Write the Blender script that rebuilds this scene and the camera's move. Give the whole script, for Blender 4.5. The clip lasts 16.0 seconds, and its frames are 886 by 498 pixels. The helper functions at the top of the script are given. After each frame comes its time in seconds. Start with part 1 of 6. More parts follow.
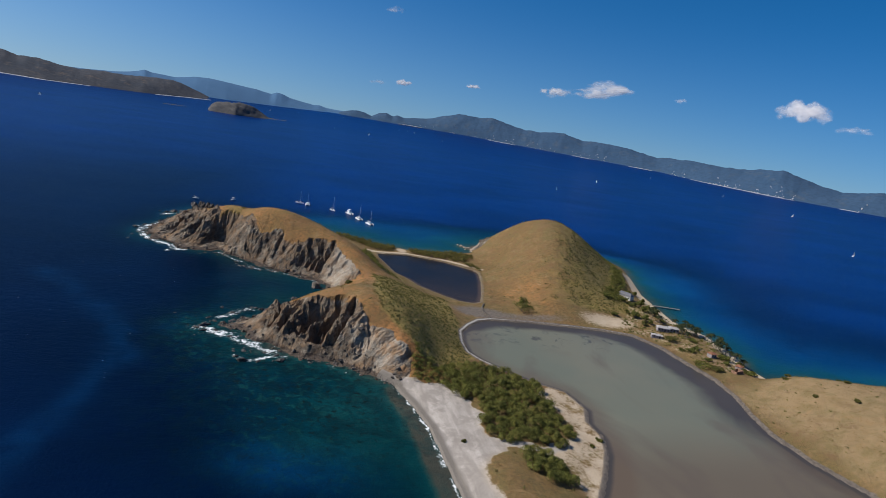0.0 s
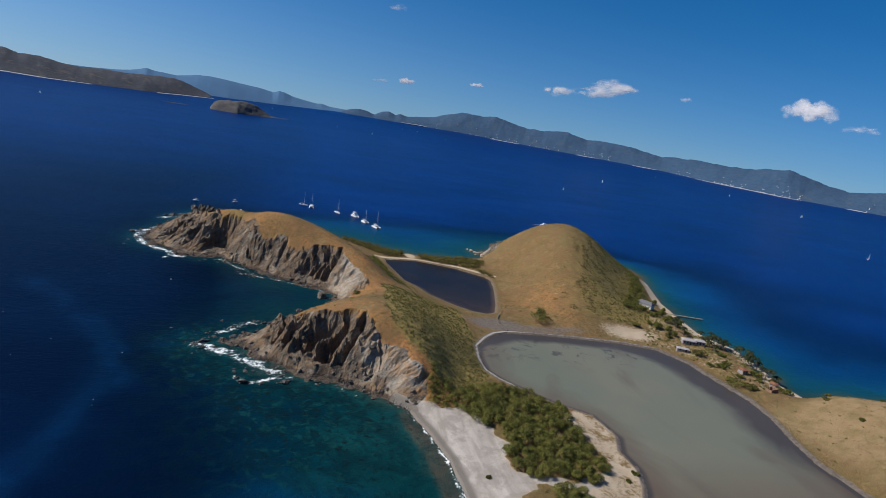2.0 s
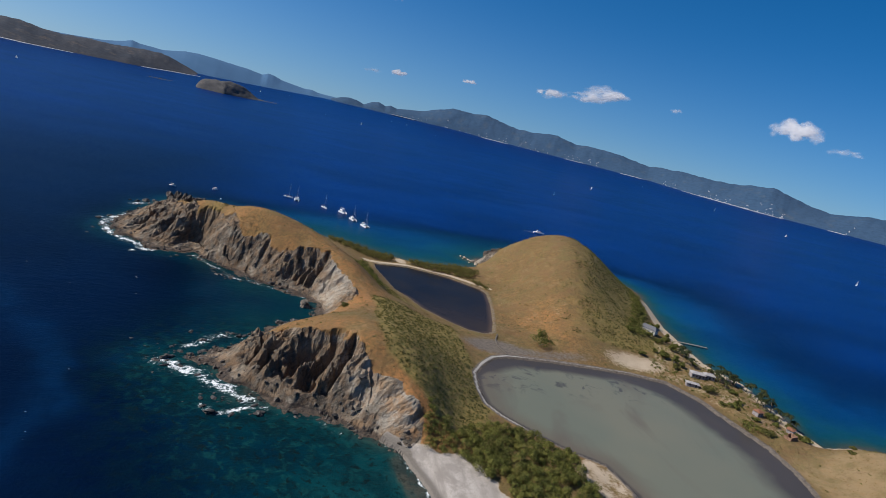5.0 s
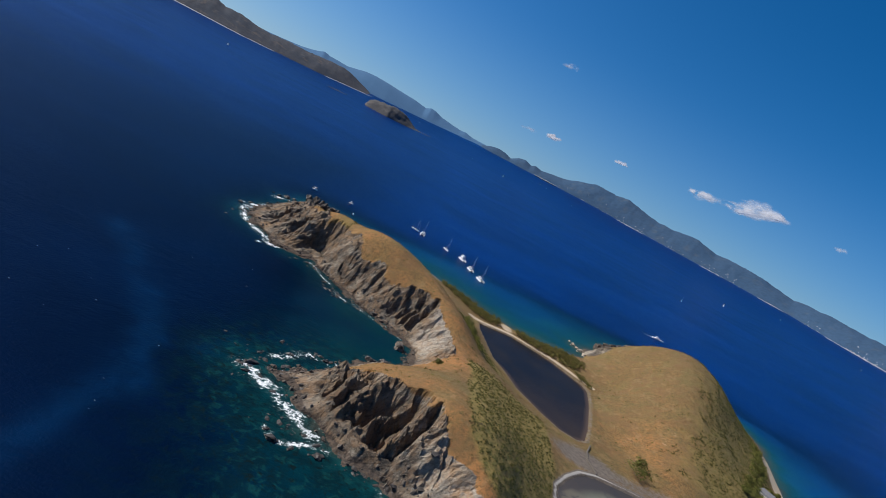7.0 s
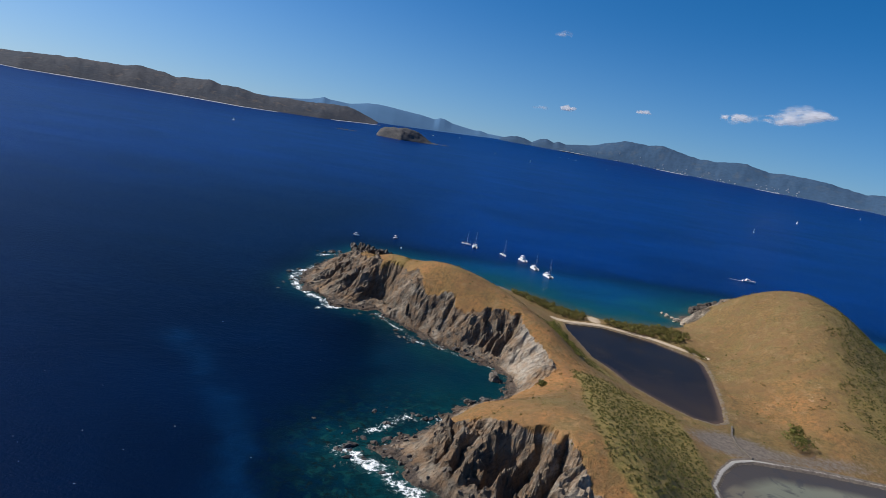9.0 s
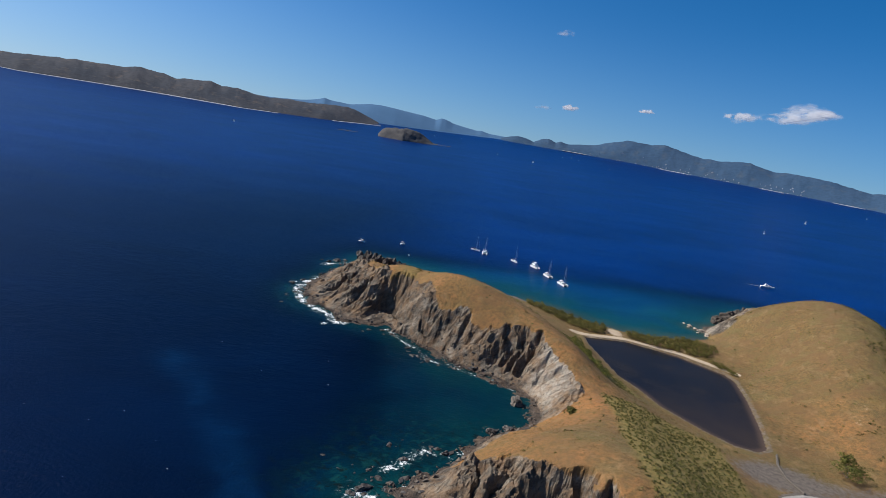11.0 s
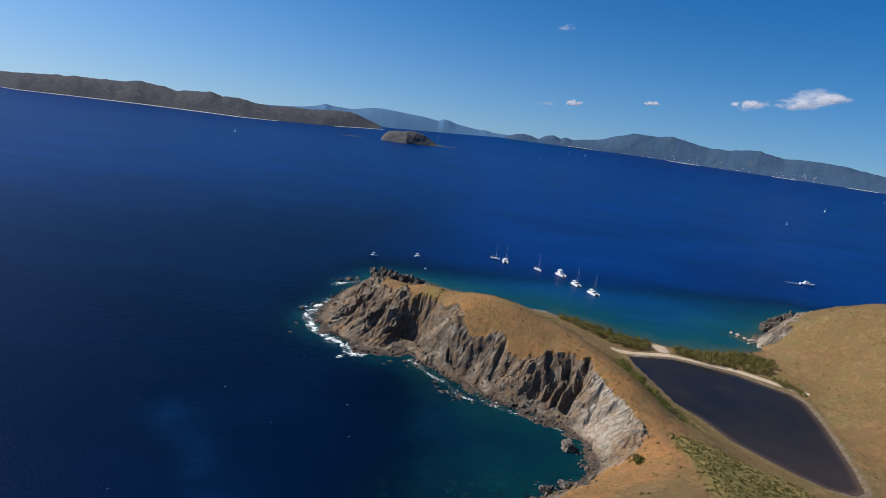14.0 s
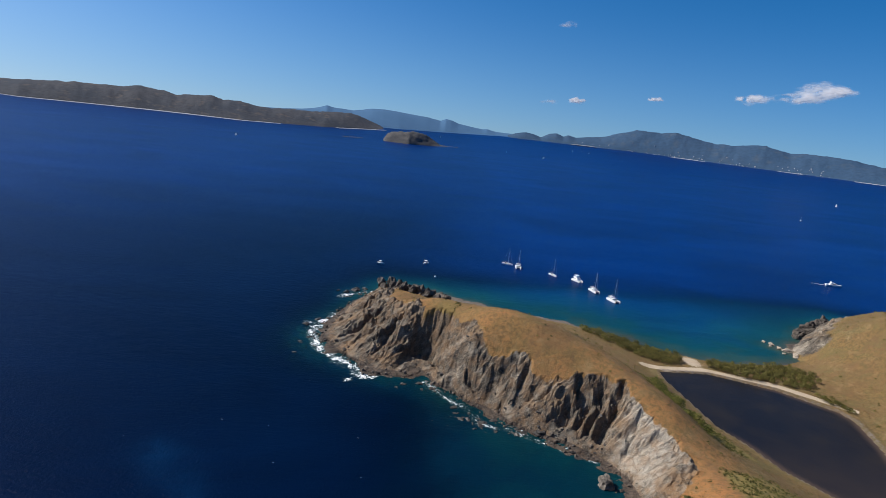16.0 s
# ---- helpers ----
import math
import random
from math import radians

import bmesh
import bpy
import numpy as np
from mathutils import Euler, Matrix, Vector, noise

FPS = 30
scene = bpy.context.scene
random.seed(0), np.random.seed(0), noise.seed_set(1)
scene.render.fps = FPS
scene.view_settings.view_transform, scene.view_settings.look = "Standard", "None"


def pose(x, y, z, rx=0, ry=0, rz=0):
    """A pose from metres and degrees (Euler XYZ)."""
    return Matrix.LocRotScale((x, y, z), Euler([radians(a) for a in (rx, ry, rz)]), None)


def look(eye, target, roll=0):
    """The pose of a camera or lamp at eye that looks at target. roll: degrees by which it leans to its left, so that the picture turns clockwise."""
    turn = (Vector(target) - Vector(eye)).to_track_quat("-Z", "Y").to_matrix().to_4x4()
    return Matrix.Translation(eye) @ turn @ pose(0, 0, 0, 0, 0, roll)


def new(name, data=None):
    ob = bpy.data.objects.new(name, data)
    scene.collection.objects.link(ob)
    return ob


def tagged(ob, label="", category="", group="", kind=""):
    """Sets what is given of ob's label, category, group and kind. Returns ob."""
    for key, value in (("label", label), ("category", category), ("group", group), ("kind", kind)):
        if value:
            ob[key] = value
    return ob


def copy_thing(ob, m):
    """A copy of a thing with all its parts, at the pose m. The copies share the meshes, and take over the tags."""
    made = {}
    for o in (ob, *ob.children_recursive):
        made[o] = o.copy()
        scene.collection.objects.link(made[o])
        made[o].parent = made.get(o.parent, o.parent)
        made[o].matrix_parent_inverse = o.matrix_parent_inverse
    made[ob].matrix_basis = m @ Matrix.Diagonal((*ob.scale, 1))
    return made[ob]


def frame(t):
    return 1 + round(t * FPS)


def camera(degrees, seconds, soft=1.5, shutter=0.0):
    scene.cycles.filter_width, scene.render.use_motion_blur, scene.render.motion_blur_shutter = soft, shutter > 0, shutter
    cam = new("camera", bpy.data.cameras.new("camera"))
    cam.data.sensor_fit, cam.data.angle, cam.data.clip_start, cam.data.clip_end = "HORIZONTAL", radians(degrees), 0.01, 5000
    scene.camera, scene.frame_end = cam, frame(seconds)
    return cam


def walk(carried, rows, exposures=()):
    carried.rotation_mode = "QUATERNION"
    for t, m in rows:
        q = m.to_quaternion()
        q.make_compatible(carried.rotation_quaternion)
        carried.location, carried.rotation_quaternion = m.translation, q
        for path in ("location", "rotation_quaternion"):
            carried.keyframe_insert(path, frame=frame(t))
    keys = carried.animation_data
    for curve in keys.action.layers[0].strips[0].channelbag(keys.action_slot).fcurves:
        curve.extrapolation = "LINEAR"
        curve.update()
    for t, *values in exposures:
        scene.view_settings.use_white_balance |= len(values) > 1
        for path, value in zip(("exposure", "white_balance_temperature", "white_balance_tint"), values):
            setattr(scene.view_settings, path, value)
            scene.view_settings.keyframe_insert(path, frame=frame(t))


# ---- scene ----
cam = camera(75.04, 16.0, soft=0.8)

# seconds, eye in metres, heading, tilt and lean in degrees
PATH = [
    (0, 35.79, -180.00, 132.60, -15.925, -12.230, 9.380),
    (0.5, 35.24, -173.53, 132.63, -15.889, -12.268, 9.398),
    (1, 34.75, -166.97, 132.71, -15.838, -12.357, 9.419),
    (1.5, 34.26, -160.39, 132.64, -15.793, -12.367, 9.429),
    (2, 33.72, -153.85, 132.58, -15.764, -12.395, 9.446),
    (2.5, 33.23, -147.00, 132.56, -15.716, -12.439, 9.499),
    (3, 32.89, -140.45, 132.78, -15.611, -12.483, 9.496),
    (3.5, 32.41, -133.66, 133.03, -15.607, -12.511, 9.498),
    (4, 31.81, -126.90, 133.21, -15.551, -12.561, 9.509),
    (6.3, 29.29, -98.10, 132.91, -14.551, -11.682, 26.735),
    (6.5, 28.95, -95.22, 132.89, -12.238, -11.442, 29.138),
    (7, 27.70, -87.70, 132.87, -5.482, -11.473, 27.590),
    (7.2, 26.80, -84.57, 132.76, -2.872, -11.887, 19.811),
    (7.5, 25.27, -79.97, 132.59, -1.037, -12.307, 10.786),
    (8, 23.18, -73.09, 132.39, -0.779, -12.310, 9.872),
    (8.5, 21.00, -66.74, 132.59, -0.745, -12.299, 9.909),
    (9, 18.93, -60.42, 132.86, -0.729, -12.346, 9.921),
    (11.5, 7.76, -28.03, 132.59, -0.560, -12.340, 9.401),
    (12, 5.77, -20.96, 132.53, -0.037, -12.417, 7.143),
    (12.5, 3.60, -13.75, 132.58, -0.038, -12.432, 7.065),
    (13, 1.89, -6.74, 132.17, 0.020, -12.373, 7.073),
    (13.5, 0.00, 0.00, 132.01, 0.022, -12.363, 7.132),
    (14, -2.00, 6.69, 132.06, 0.042, -12.373, 7.157),
    (14.5, -4.30, 13.55, 132.30, 0.019, -12.418, 7.124),
    (15, -5.77, 20.23, 132.06, 0.240, -12.433, 6.503),
    (15.5, -7.31, 27.18, 131.77, 0.352, -12.451, 6.220),
    (16, -9.03, 33.81, 131.55, 0.351, -12.432, 6.217),
]


def eye_pose(x, y, z, yaw, tilt, lean):
    a, b = radians(yaw), radians(tilt)
    ahead = Vector((-math.sin(a) * math.cos(b), math.cos(a) * math.cos(b), math.sin(b)))
    return look((x, y, z), Vector((x, y, z)) + ahead, lean)


walk(cam, [(t, eye_pose(*rest)) for t, *rest in PATH], [(0.0, 0.12), (4.0, 0.14), (8.0, 0.25), (16.0, 0.31)])

# ---- sky and sun ----
SUN_AZ, SUN_EL = 77.0, 44.0  # degrees to the left of +y, and above the horizon
world = bpy.data.worlds.new("sky")
scene.world = world
world.use_nodes = True
wn = world.node_tree
wbg = wn.nodes["Background"]
wsky = wn.nodes.new("ShaderNodeTexSky")
wsky.sky_type = "NISHITA"
wsky.sun_disc = False
wsky.sun_elevation = radians(SUN_EL)
wsky.sun_rotation = radians(-SUN_AZ)
wsky.altitude = 0
wsky.air_density = 0.75
wsky.dust_density = 1.1
wsky.ozone_density = 5.0
# clear trade-wind air: the murky lowest degrees of the sky model are passed over
wcoord = wn.nodes.new("ShaderNodeTexCoord")
wlift = wn.nodes.new("ShaderNodeVectorMath")
wlift.operation = "MULTIPLY_ADD"
wlift.inputs[1].default_value = (1, 1, 0.95)
wlift.inputs[2].default_value = (0, 0, 0.07)
wn.links.new(wcoord.outputs["Generated"], wlift.inputs[0])
wn.links.new(wlift.outputs["Vector"], wsky.inputs["Vector"])
wtone = wn.nodes.new("ShaderNodeHueSaturation")
wtone.inputs["Saturation"].default_value = 1.35
wtone.inputs["Hue"].default_value = 0.500
wn.links.new(wsky.outputs["Color"], wtone.inputs["Color"])
# pale sea haze low over the horizon, thicker on the sun's side
wsplit = wn.nodes.new("ShaderNodeSeparateXYZ")
wn.links.new(wcoord.outputs["Generated"], wsplit.inputs[0])
wlow = wn.nodes.new("ShaderNodeMapRange")
wlow.interpolation_type = "SMOOTHSTEP"
wlow.inputs["From Min"].default_value, wlow.inputs["From Max"].default_value = 0.22, -0.05
wn.links.new(wsplit.outputs["Z"], wlow.inputs["Value"])
wside = wn.nodes.new("ShaderNodeMapRange")
wside.inputs["From Min"].default_value, wside.inputs["From Max"].default_value = 0.7, -0.7
wside.inputs["To Min"].default_value, wside.inputs["To Max"].default_value = 0.12, 0.37
wn.links.new(wsplit.outputs["X"], wside.inputs["Value"])
wboth = wn.nodes.new("ShaderNodeMath")
wboth.operation = "MULTIPLY"
wn.links.new(wlow.outputs[0], wboth.inputs[0])
wn.links.new(wside.outputs[0], wboth.inputs[1])
whaze = wn.nodes.new("ShaderNodeMix")
whaze.data_type = "RGBA"
whaze.inputs[7].default_value = (2.05, 3.5, 5.0, 1)
wn.links.new(wboth.outputs[0], whaze.inputs[0])
wn.links.new(wtone.outputs["Color"], whaze.inputs[6])
wn.links.new(whaze.outputs[2], wbg.inputs["Color"])
wbg.inputs["Strength"].default_value = 0.096

sun = new("sun", bpy.data.lights.new("sun", "SUN"))
sun.data.energy = 4.9
sun.data.angle = radians(0.53)
sun.data.color = (1.0, 0.95, 0.87)
SUN_DIR = Vector((-math.sin(radians(SUN_AZ)) * math.cos(radians(SUN_EL)), math.cos(radians(SUN_AZ)) * math.cos(radians(SUN_EL)), math.sin(radians(SUN_EL))))
sun.matrix_world = look(SUN_DIR * 900, (0, 0, 0))


# ---- node helpers and materials ----
class Nodes:
    def __init__(self, name):
        self.mat = bpy.data.materials.new(name)
        self.mat.use_nodes = True
        self.tree = self.mat.node_tree
        self.bsdf = self.tree.nodes["Principled BSDF"]

    def put(self, socket, value):
        if isinstance(value, bpy.types.NodeSocket):
            self.tree.links.new(value, socket)
        elif isinstance(value, tuple) and len(value) == 3 and socket.type == "RGBA":
            socket.default_value = (*value, 1)
        else:
            socket.default_value = value

    def set(self, **values):
        for key, value in values.items():
            self.put(self.bsdf.inputs[key.replace("_", " ")], value)
        return self

    def coord(self, kind="Object"):
        return self.tree.nodes.new("ShaderNodeTexCoord").outputs[kind]

    def mapped(self, vector, scale=(1, 1, 1), turn=(0, 0, 0)):
        n = self.tree.nodes.new("ShaderNodeMapping")
        n.inputs["Scale"].default_value = scale
        n.inputs["Rotation"].default_value = turn
        self.put(n.inputs["Vector"], vector)
        return n.outputs["Vector"]

    def noise(self, vector, scale, detail=4.0, rough=0.55, distort=0.0):
        n = self.tree.nodes.new("ShaderNodeTexNoise")
        self.put(n.inputs["Vector"], vector)
        n.inputs["Scale"].default_value = scale
        n.inputs["Detail"].default_value = detail
        n.inputs["Roughness"].default_value = rough
        n.inputs["Distortion"].default_value = distort
        return n.outputs["Fac"]

    def cells(self, vector, scale, feature="F1"):
        n = self.tree.nodes.new("ShaderNodeTexVoronoi")
        n.feature = feature
        self.put(n.inputs["Vector"], vector)
        n.inputs["Scale"].default_value = scale
        return n.outputs["Distance"]

    def ramp(self, fac, *stops):
        n = self.tree.nodes.new("ShaderNodeValToRGB")
        self.put(n.inputs["Fac"], fac)
        els = n.color_ramp.elements
        while len(els) < len(stops):
            els.new(0.5)
        for el, (pos, col) in zip(els, stops):
            el.position = pos
            el.color = (*col, 1) if isinstance(col, tuple) else (col, col, col, 1)
        return n.outputs["Color"]

    def mix(self, fac, a, b, blend="MIX"):
        n = self.tree.nodes.new("ShaderNodeMix")
        n.data_type = "RGBA"
        n.blend_type = blend
        self.put(n.inputs[0], fac)
        self.put(n.inputs[6], a)
        self.put(n.inputs[7], b)
        return n.outputs[2]

    def math(self, op, a, b=0.0, clamp=False):
        n = self.tree.nodes.new("ShaderNodeMath")
        n.operation = op
        n.use_clamp = clamp
        self.put(n.inputs[0], a)
        self.put(n.inputs[1], b)
        return n.outputs[0]

    def attr(self, name):
        n = self.tree.nodes.new("ShaderNodeAttribute")
        n.attribute_name = name
        return n.outputs["Fac"]

    def island(self):
        return self.tree.nodes.new("ShaderNodeNewGeometry").outputs["Random Per Island"]

    def random(self):
        return self.tree.nodes.new("ShaderNodeObjectInfo").outputs["Random"]

    def bump_node(self, height, distance):
        n = self.tree.nodes.new("ShaderNodeBump")
        n.inputs["Distance"].default_value = distance
        self.put(n.inputs["Height"], height)
        self.put(self.bsdf.inputs["Normal"], n.outputs["Normal"])
        return n

    def bump(self, height, strength=0.5, distance=0.2, under=None):
        n = self.tree.nodes.new("ShaderNodeBump")
        n.inputs["Strength"].default_value = strength
        n.inputs["Distance"].default_value = distance
        self.put(n.inputs["Height"], height)
        if under is not None:
            self.put(n.inputs["Normal"], under)
        self.put(self.bsdf.inputs["Normal"], n.outputs["Normal"])
        return n.outputs["Normal"]


def edge_mix(m, mask, noise, width=0.25):
    """A mask whose soft border is broken up by noise."""
    t = m.math("ADD", mask, m.math("MULTIPLY", m.math("SUBTRACT", noise, 0.5), 0.9))
    return m.ramp(t, (0.5 - width / 2, 0.0), (0.5 + width / 2, 1.0))


def ground_material():
    m = Nodes("island_ground")
    p = m.coord()
    big, mid, small, grain = m.noise(p, 0.018, 4), m.noise(p, 0.11, 5, 0.6), m.noise(p, 0.55, 5, 0.65), m.noise(p, 2.2, 3, 0.7)
    # dry grass with reddish soil and straw patches
    grass = m.mix(m.ramp(big, (0.38, 0.0), (0.62, 1.0)), (0.228, 0.134, 0.050), (0.186, 0.118, 0.044))
    grass = m.mix(m.ramp(mid, (0.45, 0.0), (0.72, 0.85)), grass, (0.205, 0.118, 0.050))
    grass = m.mix(m.math("MULTIPLY", edge_mix(m, m.attr("soil"), mid, 0.6), 0.9), grass, (0.42, 0.190, 0.066))
    grass = m.mix(m.ramp(m.noise(m.mapped(p, (1, 1, 1), (0, 0, 0.7)), 0.05, 5, 0.6, 0.6), (0.58, 0.0), (0.70, 0.8)), grass, (0.31, 0.225, 0.115))
    grass = m.mix(m.ramp(small, (0.42, 0.75), (0.58, 0.0)), grass, (0.110, 0.078, 0.032))
    grass = m.mix(m.ramp(grain, (0.34, 0.5), (0.52, 0.0)), grass, (0.10, 0.08, 0.03))
    blot = m.noise(p, 0.034, 5, 0.62, 0.7)
    grass = m.mix(m.ramp(blot, (0.46, 0.0), (0.60, 0.85)), grass, (0.172, 0.104, 0.046))
    grass = m.mix(m.ramp(m.noise(m.mapped(p, (1, 1.6, 1), (0, 0, -0.4)), 0.05, 6, 0.68, 0.6), (0.50, 0.0), (0.64, 0.6)), grass, (0.135, 0.108, 0.042))
    grass = m.mix(m.math("MULTIPLY", edge_mix(m, m.attr("soil"), mid, 0.8), m.ramp(small, (0.36, 0.2), (0.54, 0.65))), grass, (0.37, 0.165, 0.056))
    grass = m.mix(m.math("MULTIPLY", m.attr("dry"), m.ramp(m.noise(p, 0.09, 5, 0.65, 0.4), (0.36, 0.45), (0.56, 0.9))), grass, (0.285, 0.200, 0.105))
    olive = m.ramp(m.noise(p, 0.075, 6, 0.7, 0.5), (0.48, 0.0), (0.62, 0.55))
    grass = m.mix(m.math("MULTIPLY", olive, m.math("SUBTRACT", 1.0, m.math("MULTIPLY", m.attr("soil"), 1.4), True)), grass, m.mix(m.ramp(grain, (0.40, 0.0), (0.60, 1.0)), (0.105, 0.088, 0.030), (0.195, 0.150, 0.058)))
    patches = m.noise(p, 0.13, 6, 0.72, 0.8)
    grass = m.mix(m.ramp(patches, (0.54, 0.0), (0.66, 0.55)), grass, (0.275, 0.172, 0.080))
    grass = m.mix(m.ramp(patches, (0.34, 0.5), (0.44, 0.0)), grass, (0.150, 0.086, 0.042))
    # low green scrub on the shaded slopes
    scrub = m.mix(m.ramp(m.noise(p, 0.42, 4, 0.7), (0.42, 0.0), (0.62, 1.0)), (0.26, 0.185, 0.062), (0.150, 0.130, 0.038))
    col = m.mix(edge_mix(m, m.attr("green"), mid, 0.5), grass, scrub)
    # tilted beds of schist: colour bands along the strike
    across = Vector((0.70, -0.32, -0.72)).normalized()
    along = across.cross(Vector((0.57, 0.82, 0.0))).normalized()
    beds = m.mapped(p, (1, 1, 1), tuple(Matrix((across, along, across.cross(along))).to_euler()))
    wobble = m.tree.nodes.new("ShaderNodeVectorMath")
    wobble.operation = "MULTIPLY_ADD"
    jitter = m.tree.nodes.new("ShaderNodeTexNoise")
    jitter.inputs["Scale"].default_value = 0.16
    jitter.inputs["Detail"].default_value = 5.0
    m.put(jitter.inputs["Vector"], p)
    m.put(wobble.inputs[0], jitter.outputs["Color"])
    wobble.inputs[1].default_value = (5.0, 5.0, 5.0)
    m.put(wobble.inputs[2], beds)
    beds = wobble.outputs["Vector"]
    stripes = m.noise(m.mapped(beds, (0.22, 0.085, 0.085)), 1.0, 8, 0.68, 0.2)
    fine = m.noise(m.mapped(beds, (1.1, 0.40, 0.40)), 1.0, 6, 0.74, 0.2)
    crumb = m.noise(p, 1.7, 4, 0.7)
    rock = m.ramp(stripes, (0.36, (0.026, 0.022, 0.019)), (0.46, (0.074, 0.061, 0.048)), (0.54, (0.150, 0.125, 0.096)), (0.66, (0.335, 0.285, 0.222)))
    rock = m.mix(m.ramp(m.noise(p, 0.06, 6, 0.66), (0.50, 0.0), (0.63, 0.7)), rock, (0.235, 0.150, 0.082))
    rock = m.mix(m.ramp(m.noise(p, 0.045, 5, 0.62, 0.5), (0.54, 0.0), (0.68, 0.6)), rock, (0.27, 0.235, 0.188))
    rock = m.mix(m.ramp(fine, (0.36, 0.85), (0.47, 0.0)), rock, (0.040, 0.034, 0.029))
    rock = m.mix(m.ramp(crumb, (0.54, 0.0), (0.68, 0.6)), rock, (0.37, 0.312, 0.24))
    cracks = m.ramp(m.cells(m.mapped(beds, (0.50, 0.22, 0.22)), 1.0, "DISTANCE_TO_EDGE"), (0.0, 0.6), (0.045, 0.0))
    rock = m.mix(cracks, rock, (0.034, 0.029, 0.025))
    slab = m.mix(m.ramp(fine, (0.35, 0.0), (0.62, 1.0)), (0.22, 0.19, 0.152), (0.40, 0.352, 0.285))
    slab = m.mix(m.ramp(stripes, (0.36, 0.7), (0.47, 0.0)), slab, (0.135, 0.110, 0.085))
    slab = m.mix(m.ramp(m.noise(p, 0.09, 5, 0.6), (0.52, 0.0), (0.66, 0.6)), slab, (0.26, 0.185, 0.115))
    slab = m.mix(m.math("MULTIPLY", cracks, 0.8), slab, (0.07, 0.058, 0.047))
    # darker bluff rock; gully shade is deepened in the colour as well
    rock = m.mix(m.math("MULTIPLY", edge_mix(m, m.attr("dark"), mid, 0.6), 0.7), rock, m.mix(m.ramp(fine, (0.38, 0.0), (0.62, 1.0)), (0.038, 0.032, 0.027), (0.145, 0.114, 0.082)))
    rock = m.mix(edge_mix(m, m.attr("pale"), mid, 0.4), rock, slab)
    rusty = m.math("MULTIPLY", m.attr("soil"), m.ramp(m.noise(p, 0.2, 5, 0.65), (0.44, 0.0), (0.60, 0.75)))
    rock = m.mix(rusty, rock, (0.27, 0.150, 0.070))
    col = m.mix(edge_mix(m, m.attr("rock"), small, 0.22), col, rock)
    # wave-wet foot of the rocks
    col = m.mix(m.math("MULTIPLY", edge_mix(m, m.attr("wet"), mid, 0.3), 0.8), col, m.mix(m.ramp(small, (0.42, 0.0), (0.60, 1.0)), (0.034, 0.029, 0.026), (0.088, 0.064, 0.050)))
    # shingle beach, pale sand, trodden village ground
    sand = m.mix(m.ramp(mid, (0.35, 0.0), (0.65, 1.0)), (0.37, 0.285, 0.19), (0.47, 0.375, 0.265))
    shingle = m.mix(m.ramp(m.noise(m.mapped(p, (0.16, 0.03, 0.1), (0, 0, 0.1)), 1.0, 5, 0.65, 0.5), (0.38, 0.0), (0.6, 1.0)), (0.26, 0.232, 0.206), (0.40, 0.362, 0.326))
    shingle = m.mix(m.ramp(m.noise(p, 0.13, 6, 0.72, 0.4), (0.46, 0.0), (0.58, 0.65)), shingle, (0.205, 0.182, 0.160))
    sand = m.mix(m.attr("shingle"), sand, shingle)
    sand = m.mix(m.attr("wet"), sand, (0.135, 0.118, 0.100))
    sand = m.mix(m.ramp(grain, (0.36, 0.45), (0.55, 0.0)), sand, (0.24, 0.21, 0.18))
    col = m.mix(edge_mix(m, m.attr("sand"), small, 0.25), col, sand)
    # dark crusted mud round the salt ponds, with a white salt line
    mud = m.mix(m.ramp(small, (0.35, 0.0), (0.65, 1.0)), (0.105, 0.086, 0.072), (0.185, 0.155, 0.128))
    col = m.mix(edge_mix(m, m.attr("mud"), small, 0.3), col, mud)
    col = m.mix(m.math("MULTIPLY", edge_mix(m, m.attr("salt"), small, 0.3), 0.6), col, (0.52, 0.50, 0.46))
    m.set(Base_Color=col, Roughness=0.92, Specular_IOR_Level=0.25)
    relief = m.mix(m.attr("rock"), m.mix(0.5, small, grain), m.mix(0.5, fine, crumb))
    m.put(m.bump_node(relief, 1.1).inputs["Strength"], m.math("SUBTRACT", 1.0, m.math("MULTIPLY", m.attr("sand"), 0.8)))
    return m.mat


